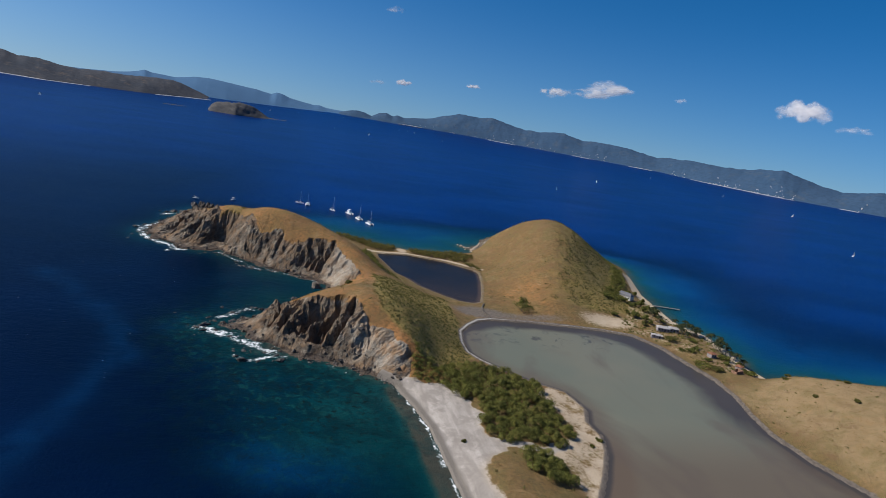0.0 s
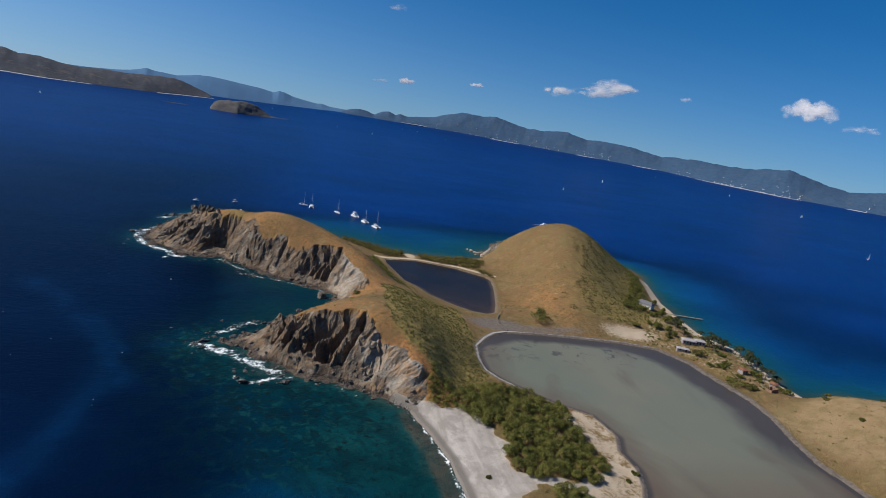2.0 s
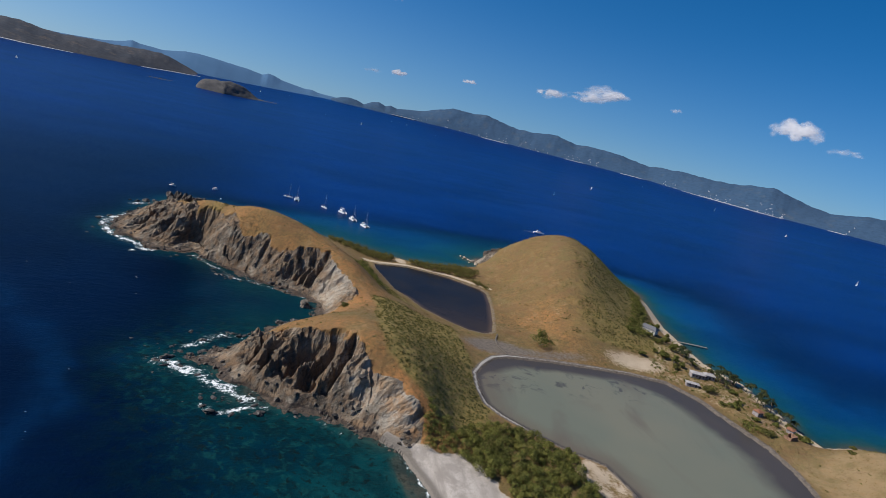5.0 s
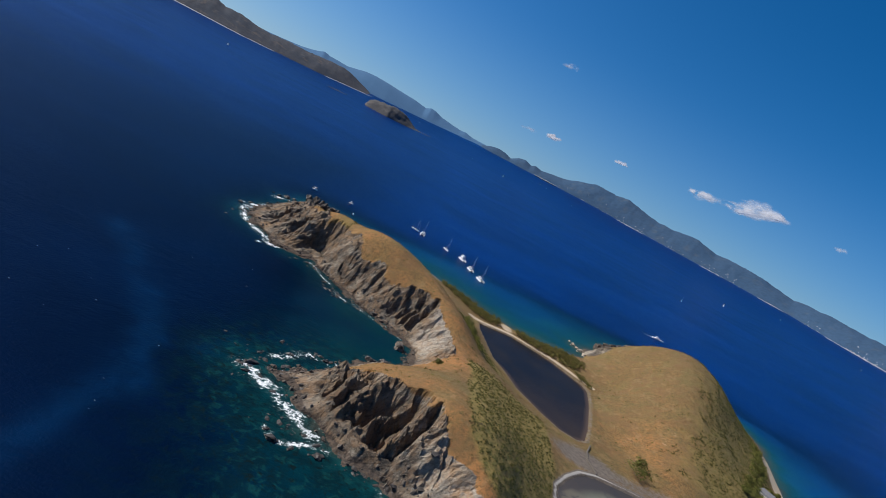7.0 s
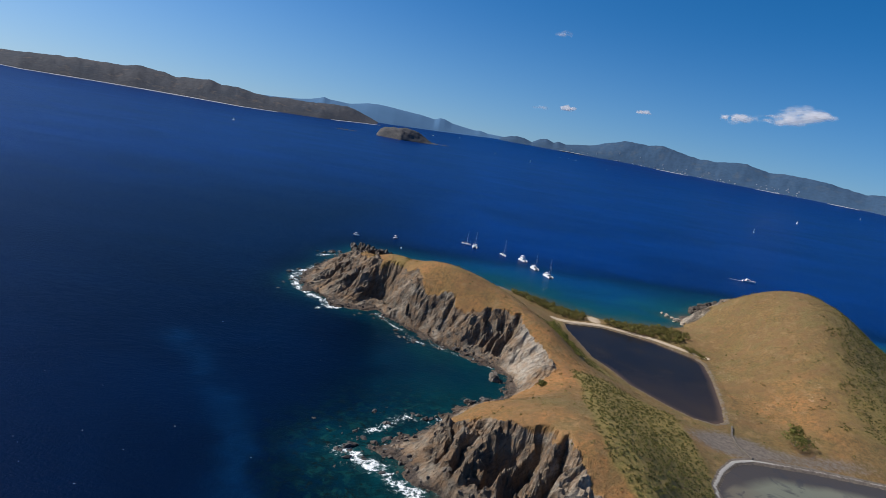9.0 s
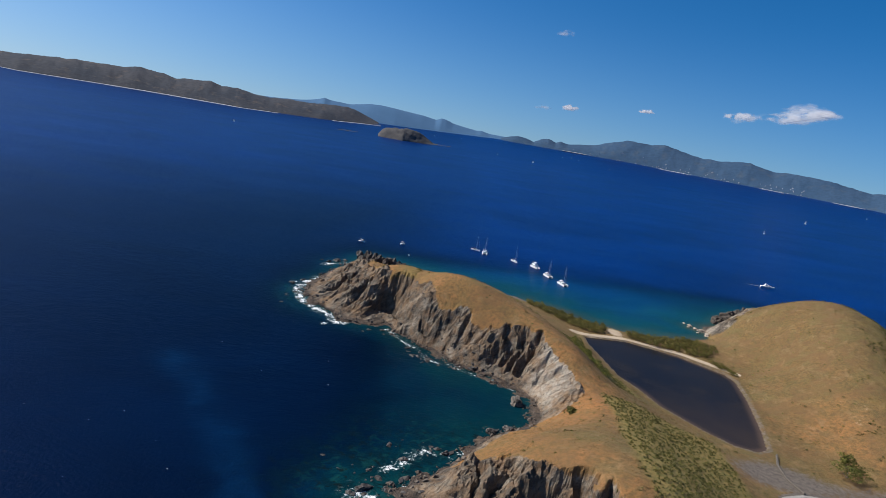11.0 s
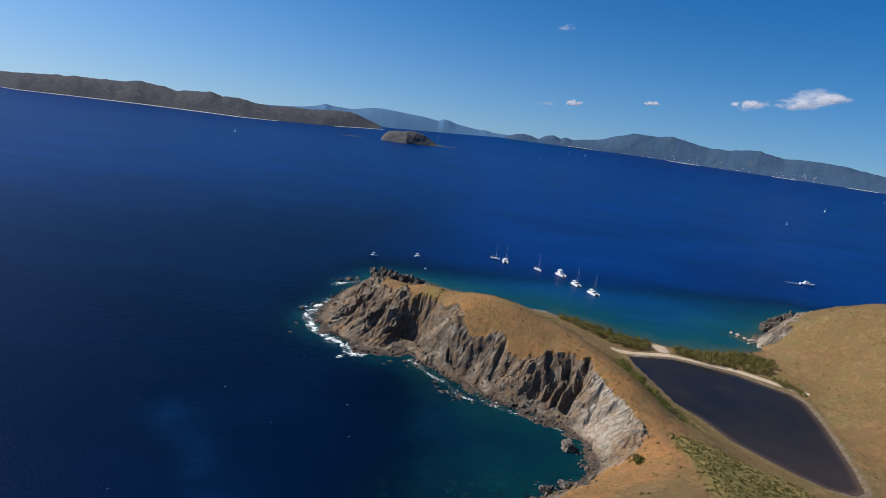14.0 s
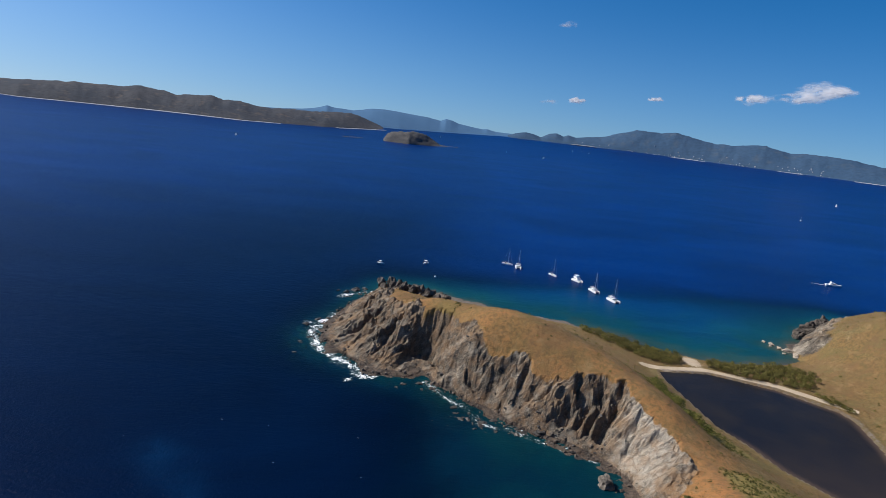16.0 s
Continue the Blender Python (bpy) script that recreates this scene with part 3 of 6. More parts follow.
HILL_EAST = [(300, 356, 50), (312, 378, 50), (324, 398, 46), (290, 362, 47), (291, 338, 46), (284, 312, 39), (272, 280, 28), (258, 250, 16), (246, 222, 10), (246, 290, 16), (262, 330, 27), (242, 338, 6), (270, 390, 35),
             (252, 405, 17), (292, 416, 36), (281, 400, 38), (330, 430, 34), (300, 455, 22), (350, 470, 18), (285, 462, 8), (326, 352, 43), (338, 376, 40), (345, 345, 29), (315, 300, 24), (340, 300, 14), (300, 262, 16), (318, 262, 9), (285, 225, 7),
             (368, 385, 23), (380, 430, 14), (230, 262, 6), (222, 235, 3)]
RISE_SOUTH = [(354, 90, 13), (335, 95, 6), (376, 80, 16), (414, 72, 17), (460, 70, 18), (325, 40, 13), (340, 28, 18), (315, 55, 5), (330, -20, 22), (370, 40, 24), (400, 10, 31), (380, -60, 34), (470, 20, 28), (312, 20, 8), (318, -30, 12)]
CLIFF_HEADLAND = [(-90, 460), (-46, 445), (-44, 404), (-34, 366), (-16, 343), (-3, 334), (10, 317), (17, 307), (24, 297), (31, 291), (40, 285), (50, 281), (60, 281), (68, 278), (73, 271), (79, 262), (84, 255),
                  (88, 248), (92, 240), (92, 231), (82, 219), (60, 206), (40, 225), (0, 260), (-60, 280), (-110, 340)]
CLIFF_BLUFF = [(60, 203), (44, 186), (28, 166), (34, 160), (47, 160), (58, 153), (68, 143), (78, 130), (84, 121), (91, 113), (101, 101), (107, 95), (102, 84), (90, 78), (40, 90), (-20, 120), (-20, 190)]
# gully heads and feet, width and depth
GULLIES = [(-10, 343, -24, 315, 18, 24), (14, 305, 3, 286, 11, 13), (23, 294, 15, 276, 7, 8), (53, 276, 44, 264, 4, 7), (62, 280, 49, 261, 5, 9), (68, 281, 55, 259, 5, 11), (74, 279, 61, 254, 7, 15),
           (81, 255, 72, 244, 3, 7), (87, 249, 77, 246, 2, 4), (65, 149, 41, 112, 8, 20), (73, 145, 51, 108, 7, 19), (79, 135, 63, 108, 5, 13), (52, 154, 36, 127, 5, 7), (42, 157, 29, 133, 4, 5),
           (83, 110, 77, 98, 4, 8), (89, 118, 83, 103, 3, 4), (-43, 372, -66, 344, 8, 8), (-42, 395, -74, 374, 6, 6), (-28, 352, -44, 324, 6, 7), (36, 291, 27, 272, 5, 5)]
GUIDES = CREST_HEADLAND + CREST_SADDLE + SLOPES_MID + FLATS + HILL_EAST + RISE_SOUTH


def thin_plate(points, soft=6.0):
    """A smooth surface through points (x, y, z)."""
    c = np.array(points, float)
    xy, z = c[:, :2] / 100, c[:, 2]
    n = len(c)
    d2 = ((xy[:, None] - xy[None]) ** 2).sum(-1)
    k = d2 * np.log(d2 + 1e-9) + np.eye(n) * soft * 1e-3
    a = np.zeros((n + 3, n + 3))
    a[:n, :n], a[:n, n], a[:n, n + 1:], a[n, :n], a[n + 1:, :n] = k, 1, xy, 1, xy.T
    w = np.linalg.solve(a, np.r_[z, 0, 0, 0])

    def surface(x, y):
        out = np.empty(x.size)
        px = np.stack([x.ravel(), y.ravel()], 1) / 100
        for s in range(0, len(px), 20000):
            q = px[s:s + 20000]
            d = ((q[:, None] - xy[None]) ** 2).sum(-1)
            out[s:s + 20000] = (d * np.log(d + 1e-9)) @ w[:n] + w[n] + q @ w[n + 1:]
        return out.reshape(x.shape)

    return surface


def spaced(*spans):
    out = []
    for a, b, s in spans:
        out.extend(np.arange(a, b, s).tolist())
    return np.array(out + [spans[-1][1]])


gx = spaced((-112, 118, 0.62), (118, 430, 1.4), (430, 575, 4.0))
gy = spaced((-140, -10, 4.0), (-10, 84, 1.4), (84, 300, 0.62), (300, 480, 0.78), (480, 530, 1.6))
GX, GY = np.meshgrid(gx, gy)


def shape_ground(x, y):
    # rocky shores wander, beaches stay smooth
    rocky = step(x, 125, 95) * step(y, 75, 95) + step(y, 400, 430) * step(x, 235, 250)
    wx = x + rocky * 15 * (fbm(x / 15, y / 15, 5, 3, 0.6) - 0.5)
    wy = y + rocky * 15 * (fbm(x / 15, y / 15, 5, 8, 0.6) - 0.5)
    shore = outline_distance(wx, wy, COAST)
    pn, ps = outline_distance(x, y, POND_NORTH), outline_distance(x, y, POND_SOUTH)
    anchors = [(a, b, 0.0) for a, b in COAST] + [(a, b, 0.3) for a, b in POND_NORTH + POND_SOUTH] + GUIDES
    z = thin_plate(anchors)(x, y)
    z = np.where(shore > 0, np.maximum(z, np.minimum(0.05 * shore, 1.2) + 0.05), z)
    pond = np.maximum(pn, ps)
    z = np.where(shore > 0, np.where(pond > 0, 0.25 - np.minimum(pond * 0.15, 1.2), np.maximum(z, 0.25 + np.minimum(-pond * 0.05, 0.6))), z)
    gy_, gx_ = np.gradient(z, gy, gx)
    slope = np.hypot(gx_, gy_)
    cliff = np.maximum(outline_distance(wx, wy, CLIFF_HEADLAND), outline_distance(wx, wy, CLIFF_BLUFF))
    face = step(cliff, -2.0, 1.5)
    tip = step(x, -34, -44) * step(y, 425, 440) + step(line_distance(wx, wy, [(-48, 448), (-30, 436), (-12, 428)]), 7, 4)
    north = step(shore, 26, 12) * step(y, 394, 412) * step(x, 234, 244) * step(x, 400, 370)
    rock = np.clip(np.maximum.reduce([face, tip, north]), 0, 1)
    bluff = np.exp(-(((x - 54) / 24) ** 2 + ((y - 122) / 14) ** 2))
    z = z + face * bluff * 8.5 * step(shore, 0.5, 5) * step(shore, 21, 8)
    # tilted beds: broad faces to the west, short breaks to the east, each bed running only a short way
    u = x * 0.74 - y * 0.34 - z * 0.78 + 9 * (fbm(x / 26, y / 26, 4, 21) - 0.5) + 2.4 * (fbm(x / 7, y / 7, 3, 22) - 0.5)
    v = y + 0.4 * z
    fins = 0.0
    for wave, height, seed in ((17.0, 3.4, 31), (7.0, 2.0, 32), (3.1, 1.0, 33)):
        t = u / wave + 1.6 * fbm(x / (wave * 2.2), y / (wave * 2.2), 3, seed)
        k = np.floor(t)
        f = t - k
        saw = np.where(f < 0.74, f / 0.74, (1 - f) / 0.26)
        fins = fins + height * (saw - 0.55) * (0.1 + 1.7 * vnoise(v / (wave * 1.5) + 7.7 * k, k * 3.3, seed + 4))
    # broken blocks along the beds, at three sizes
    for across, along_, height, seed in ((5.2, 8.0, 2.2, 35), (2.4, 3.6, 1.3, 36), (1.2, 1.7, 0.7, 37)):
        bu = u / across + 1.3 * fbm(x / 9, y / 9, 3, seed)
        bv = v / along_ + 0.9 * fbm(x / 7, y / 7, 3, seed + 3) + 0.5 * lattice(np.floor(bu).astype(np.int64), np.floor(bu).astype(np.int64) * 0, seed)
        fins = fins + height * (lattice(np.floor(bu).astype(np.int64), np.floor(bv).astype(np.int64), seed) - 0.5) + 0.2 * height * (bu - np.floor(bu) - 0.5)
    # deep gullies, each with a sheer wall on its western side
    cuts, hollow = 0.0, 0.0
    for hx, hy, fx, fy, wide, deep in GULLIES:
        dx, dy = fx - hx, fy - hy
        run = math.hypot(dx, dy)
        along = ((wx - hx) * dx + (wy - hy) * dy) / run
        side = ((wx - hx) * dy - (wy - hy) * dx) / run * -1 + 2.2 * (fbm(x / 6, y / 6, 3, 77) - 0.5)
        shape = np.where(side > 0, np.clip(1 - side / wide, 0, 1), np.clip(1 + side / (0.40 * deep), 0, 1))
        shape = shape * step(along, -2, 2 + 0.45 * deep) * step(along, run + 8, run - 3)
        cuts, hollow = np.maximum(cuts, deep * shape), np.maximum(hollow, shape)
    cuts = np.minimum(cuts, 0.9 * np.clip(z - 0.4, 0, None))
    rock = np.maximum(rock, step(cuts, 2.0, 4.5) * step(shore, -1, 1))
    fins = fins * (1 - 0.55 * hollow) - cuts
    rough = 3.6 * (fbm(x / 10, y / 10, 5, 41, 0.66) - 0.5) - 3.4 * np.abs(2 * vnoise(x / 6.5, y / 6.5, 45) - 1) * vnoise(x / 19, y / 19, 46) - 1.5 * np.abs(2 * vnoise(x / 2.6, y / 2.6, 44) - 1) + 1.9
    slab = np.exp(-(((x - 82) / 13) ** 2 + ((y - 248) / 20) ** 2) * 1.1)
    worn = np.exp(-(((x - 98) / 12) ** 2 + ((y - 101) / 12) ** 2))
    amount = rock * step(shore, -1, 9) * (1 - 0.65 * slab) * (1 - 0.7 * worn) * (0.35 + 0.65 * step(z, 2, 12))
    z = z + np.where(shore > -1, amount * (fins + rough), 0)
    z = z + np.where((shore > 2) & (pond < -2), (1 - rock) * step(z, 2, 8) * (1.5 * (fbm(x / 22, y / 22, 4, 51) - 0.5) + 0.5 * (fbm(x / 3.5, y / 3.5, 3, 57) - 0.5)), 0)
    z = np.where(shore > 0, np.minimum(z, 0.5 + (1.9 + 0.7 * vnoise(x / 5, y / 5, 63)) * shore + 1.2 * vnoise(x / 2.2, y / 2.2, 62) * step(shore, 0, 3)), z)
    z = np.where((shore > 0) & (pond < 0), np.maximum(z, np.minimum(0.04 * shore, 0.8) + 0.03 + rock * 1.2 * fbm(x / 2.5, y / 2.5, 3, 61) * step(shore, 0, 3)), z)
    # wave-cut shelf off the rocky shores: broken ledges that just break the surface
    d = np.clip(-shore, 0, None)
    reach = 3.5 + 7 * np.exp(-(((x - 6) / 24) ** 2 + ((y - 146) / 24) ** 2)) + 5 * np.exp(-(((x - 55) / 40) ** 2 + ((y - 106) / 10) ** 2)) + 4 * np.exp(-(((x + 76) / 16) ** 2 + ((y - 358) / 40) ** 2)) + 8 * np.exp(-(((x - 14) / 38) ** 2 + ((y - 280) / 22) ** 2))
    ledge = rocky * (3.1 * fbm(x / 6.5 + 3, y / 6.5, 5, 91, 0.62) - 1.25) * np.exp(-d / reach) - 0.10 - 0.07 * d
    z = np.where(shore <= 0, np.maximum(-0.25 - np.minimum(0.28 * d, 11), np.minimum(ledge, 0.9)), z)
    rock = np.where((shore <= 0) & (z > -0.6), rocky, rock)
    return z, shore, pn, ps, rock, slab, cliff


GZ, SHORE, PN, PS, ROCK, SLAB, CLIFF = shape_ground(GX, GY)


def ground_at(x, y):
    i = int(np.clip(np.searchsorted(gx, x) - 1, 0, len(gx) - 2))
    j = int(np.clip(np.searchsorted(gy, y) - 1, 0, len(gy) - 2))
    s, t = (x - gx[i]) / (gx[i + 1] - gx[i]), (y - gy[j]) / (gy[j + 1] - gy[j])
    return float((GZ[j, i] * (1 - s) + GZ[j, i + 1] * s) * (1 - t) + (GZ[j + 1, i] * (1 - s) + GZ[j + 1, i + 1] * s) * t)


def grid_object(name, X, Y, Z, material, fields, keep=None, facets=None):
    rows, cols = X.shape
    idx = np.arange(rows * cols).reshape(rows, cols)
    quads = np.stack([idx[:-1, :-1], idx[:-1, 1:], idx[1:, 1:], idx[1:, :-1]], -1).reshape(-1, 4)
    if keep is not None:
        k = keep.ravel()
        quads = quads[k[quads].any(1)]
        used = np.unique(quads)
        remap = np.full(rows * cols, -1)
        remap[used] = np.arange(len(used))
        quads = remap[quads]
    else:
        used = np.arange(rows * cols)
    co = np.stack([X.ravel()[used], Y.ravel()[used], Z.ravel()[used]], 1)
    me = bpy.data.meshes.new(name)
    me.vertices.add(len(co))
    me.vertices.foreach_set("co", co.ravel())
    me.loops.add(quads.size)
    me.loops.foreach_set("vertex_index", quads.ravel().astype(np.int32))
    me.polygons.add(len(quads))
    me.polygons.foreach_set("loop_start", np.arange(0, quads.size, 4, dtype=np.int32))
    me.update(calc_edges=True)
    me.polygons.foreach_set("use_smooth", np.ones(len(quads), bool))
    if facets is not None:
        me.polygons.foreach_set("use_smooth", facets.ravel()[used][quads].max(1) < 0.3)
    for key, field in fields.items():
        at = me.attributes.new(key, "FLOAT", "POINT")
        at.data.foreach_set("value", np.broadcast_to(field, X.shape).ravel()[used].astype(np.float32))
    me.materials.append(material)
    me.validate()
    return new(name, me)


def blob(x, y, cx, cy, rx, ry):
    return np.exp(-(((x - cx) / rx) ** 2 + ((y - cy) / ry) ** 2))


# ---- ground zones ----
BEACH = [(84, 92), (92, 94), (100, 88), (107, 86), (116, 82), (124, 81), (133, 62), (137, 52), (130, 45), (132, 31), (146, 27), (166, 27), (160, 20), (140, 22), (131, 19), (126, 15), (124, 4), (126, -60), (150, -120), (60, -125), (60, 60)]
beach = step(outline_distance(GX + 5 * (vnoise(GX / 4, GY / 4, 71) - 0.5), GY + 5 * (vnoise(GX / 4, GY / 4, 72) - 0.5), BEACH), -1.0, 1.5) * step(GZ, 5.5, 3.0)
east_sand = step(SHORE, 13, 7) * step(GX, 340, 348) * step(GY, 100, 112) * step(GY, 400, 330)
north_shingle = 0.62 * step(SHORE, 9, 4) * step(GY, 395, 410) * step(GX, 128, 110) * step(GX, -36, -20)
north_sand = step(line_distance(GX, GY, [(117, 363), (128, 361), (156, 366), (192, 353), (222, 330)]), 4, 1.8) + blob(GX, GY, 152, 378, 6, 9)
spit = step(outline_distance(GX, GY, [(172, 76), (184, 86), (194, 80), (196, 62), (190, 48), (190, 36), (182, 14), (175, -12), (168, -60), (156, -60), (159, 4), (160, 8), (150, 22), (164, 30), (178, 38), (176, 60)]), -3, 2)
village = step(outline_distance(GX, GY, [(285, 186), (306, 214), (330, 250), (356, 262), (372, 262), (358, 205), (368, 180), (352, 128), (330, 108), (318, 110), (312, 140), (306, 165)]), -2, 6) * 0.5
SANDY = np.clip(np.maximum.reduce([beach, east_sand, north_sand, 0.35 * north_shingle, spit * (0.36 + 0.42 * vnoise(GX / 5, GY / 5, 73)), village * (0.35 + 0.75 * fbm(GX / 8, GY / 8, 4, 76)), 0.85 * blob(GX, GY, 288, 201, 30, 14), (0.02 + 0.30 * fbm(GX / 12, GY / 12, 4, 75)) * step(GX, 318, 336) * step(GY, 100, 84)]), 0, 1)
rim_n, rim_s = step(PN, -3.5, -1.2), step(PS, -4.5, -1.5)
MUDDY = np.clip(np.maximum(rim_n * 0.5, rim_s * 0.85 * step(GY, 95, 110)) + blob(GX, GY, 180, 205, 22, 13) * 0.95 + blob(GX, GY, 225, 198, 38, 8) * 0.6 + step(PS, -3.5, -1) * 0.8 + 1.1 * north_shingle, 0, 1)
SALTY = 0.8 * step(PS, -2.6, -1.7) * step(PS, -0.1, -0.9) * (step(GX, 200, 170) * step(GY, 100, 112) + 0.6 * step(GY, 170, 182)) + 0.25 * step(PN, -2.4, -1.4) * step(PN, 0.2, -0.8) * step(GX, 195, 205)
GREENISH = np.clip(0.95 * step(outline_distance(GX, GY, [(101, 232), (122, 236), (160, 226), (158, 180), (154, 122), (128, 90), (112, 97), (101, 110), (92, 122), (90, 145), (93, 170), (99, 200)]), -4, 6)
                   + 0.66 * step(GX * 0.9 - GY * 0.42, 96, 160) * step(GY, 205, 225) * step(GZ, 1.5, 5) * step(SHORE, 8, 20)
                   + 0.8 * step(outline_distance(GX, GY, [(100, 330), (112, 330), (136, 262), (120, 258), (104, 290)]), -5, 4)
                   + 0.5 * blob(GX, GY, -5, 338, 12, 16), 0, 1)
WETTED = ROCK * step(GZ, 2.0, 0.8) * step(SHORE, 10, 4) + 0.9 * beach * step(SHORE, 4.5, 2.5)
PALE = np.clip(SLAB * 1.15 + 0.62 * blob(GX, GY, 86, 112, 13, 15) + 0.75 * blob(GX, GY, 99, 98, 10, 9) + 0.25 * blob(GX, GY, -52, 350, 14, 22) + 0.6 * blob(GX, GY, 240, 418, 9, 14), 0, 1)
for ax, ay, bx, by in ((231, 280, 246, 274), (240, 272, 261, 266), (258, 264, 248, 249), (213, 294, 230, 287), (266, 330, 283, 326)):
    SANDY = np.maximum(SANDY, 0.55 * fbm(GX / 6, GY / 6, 4, 92) * np.exp(-(line_distance(GX + 9 * (fbm(GX / 8, GY / 8, 3, 91) - 0.5), GY + 9 * (fbm(GX / 8, GY / 8, 3, 93) - 0.5), [(ax, ay), (bx, by)]) / 2.8) ** 2))
# dark: dark bluff rock, plus painted shade over three headland gullies
ground = grid_object("ground", GX, GY, GZ, GROUND, {"rock": ROCK, "sand": SANDY, "mud": MUDDY, "salt": np.clip(SALTY, 0, 1), "green": GREENISH, "wet": WETTED, "pale": PALE, "dry": step(GX, 298, 314) * step(GY, 102, 82), "shingle": np.clip(beach + 0.08 * spit, 0, 1), "soil": np.clip(0.7 * blob(GX, GY, 102, 100, 12, 12) + step(CLIFF, -36, -8) * (0.46 - 0.06 * step(GY, 270, 310)) + 0.45 * blob(GX, GY, 102, 204, 26, 26) + 0.42 * blob(GX, GY, 235, 240, 30, 40) + 0.10 * blob(GX, GY, 262, 310, 55, 80), 0, 1), "dark": np.clip(0.85 * blob(GX, GY, 46, 136, 24, 20) + 0.7 * blob(GX, GY, -10, 330, 16, 14) + 0.6 * blob(GX, GY, 60, 268, 9, 10) + 0.5 * blob(GX, GY, 8, 296, 10, 12), 0, 1)}, SHORE > -22, ROCK)
tagged(ground, "dry grassy island with bare schist cliffs and beaches", "ground", kind="structure")

# ---- sea: one sheet that reaches the horizon ----
EYE_X, EYE_Y, EYE_Z = 10.0, -60.0, 132.0


def squeezed(real):
    """Far water and land are drawn in towards the limit of sight, and lifted so that they keep their angle to the eye."""
    real = np.asarray(real, float)
    near = np.where(real < 3000, real, 3000 + 1800 * (1 - np.exp(-(np.maximum(real, 3000) - 3000) / 2500)))
    return near, EYE_Z * (1 - near / real)


REALS = np.concatenate([np.linspace(1, 3000, 60), np.geomspace(3010, 9500, 120)])
NEARS, LIFTS = squeezed(REALS)
outward = np.geomspace(3.2, 300, 70)
sx = np.concatenate([(-150 - np.cumsum(outward))[::-1], np.arange(-150, 118, 1.6), np.arange(118, 450, 2.8), 450 + np.cumsum(outward)])
sy = np.concatenate([(-60 - np.cumsum(outward))[::-1], np.arange(-60, 96, 2.6), np.arange(96, 212, 1.5), np.arange(212, 460, 1.8), np.arange(460, 560, 2.8), 560 + np.cumsum(outward)])
sx, sy = sx[np.abs(sx) < 5300], sy[np.abs(sy) < 5300]
SX, SY = np.meshgrid(sx, sy)
rad = np.hypot(SX - EYE_X, SY - EYE_Y)
SZ = np.where(rad < 2990, 0, np.interp(rad, NEARS, LIFTS))
wander = 8 * np.maximum(step(SY, 84, 104), step(SX, 90, 60))
offshore = -outline_distance(SX + wander * (fbm(SX / 30, SY / 30, 3, 5) - 0.5), SY + wander * (fbm(SX / 30, SY / 30, 3, 6) - 0.5), COAST)
wide = 15 + 120 * blob(SX, SY, 160, 450, 120, 120) + 52 * step(SX, 330, 360) * step(SY, 500, 400) + 40 * blob(SX, SY, 75, 45, 60, 50) + 58 * blob(SX, SY, 30, 225, 60, 45) + 10 * blob(SX, SY, 20, 100, 40, 40)
wide = wide + 26 * blob(SX, SY, 20, 480, 60, 30)
ratio = np.clip(offshore, 0, None) / wide
SHALLOW = np.clip(0.97 * np.exp(-ratio * 1.25), 0, 1)
SHALLOW = SHALLOW * (1 - 0.42 * step(SX, 100, 60) * step(SY, 135, 160) * step(SY, 460, 420))
SHALLOW = np.maximum(SHALLOW, np.exp(-np.clip(offshore - 8, 0, None) / 9) * step(SX, 80, 95) * step(SY, 95, 80))
SHALLOW = np.clip(SHALLOW + 0.20 * blob(SX, SY, 58, 34, 26, 14) + 0.22 * blob(SX, SY, 64, 62, 20, 12) + 0.10 * blob(SX, SY, 40, 50, 55, 45) + 0.20 * blob(SX, SY, 42, 18, 26, 20), 0, 1)
SHALLOW = np.clip(SHALLOW + 0.34 * blob(SX, SY, -2, 146, 22, 22) + 0.30 * blob(SX, SY, 24, 116, 24, 10) + 0.16 * blob(SX, SY, -74, 352, 16, 26), 0, 1)
# open-water share, rising with distance to stand for reflected sky
OPEN_SEA_SHEEN = np.maximum(step(offshore, 20, 800) * (0.80 + 0.20 * step(SX, -300, 600)), np.maximum(step(offshore, 20, 260) * step(SX, 120, 430), step(offshore, -20, 110) * step(SY, 400, 560) * step(SX, -160, 120)))
REEF = np.clip(1.0 * blob(SX, SY, 62, 70, 60, 60) + 0.9 * blob(SX, SY, 20, 112, 34, 28) + 1.0 * blob(SX, SY, -4, 148, 30, 30) + 0.7 * blob(SX, SY, -78, 352, 24, 34) + 0.6 * blob(SX, SY, 20, 190, 30, 20), 0, 1)
STREAK = np.exp(-(line_distance(SX + 16 * (fbm(SX / 25, SY / 25, 3, 14) - 0.5), SY, [(-112, 228), (-84, 200), (-60, 170), (-44, 135), (-36, 108), (-42, 66), (-44, 20), (-60, -40)]) / 7.5) ** 2) + 0.6 * np.exp(-(line_distance(SX, SY, [(-44, 135), (-22, 143)]) / 6) ** 2)
rocky_shore = step(SX, 110, 95) * step(SY, 88, 96) * step(SX * 0.5 + SY, 460, 440)
REEF = np.clip(REEF + 0.9 * np.exp(-np.clip(offshore - 1, 0, None) / 7) * rocky_shore, 0, 1)
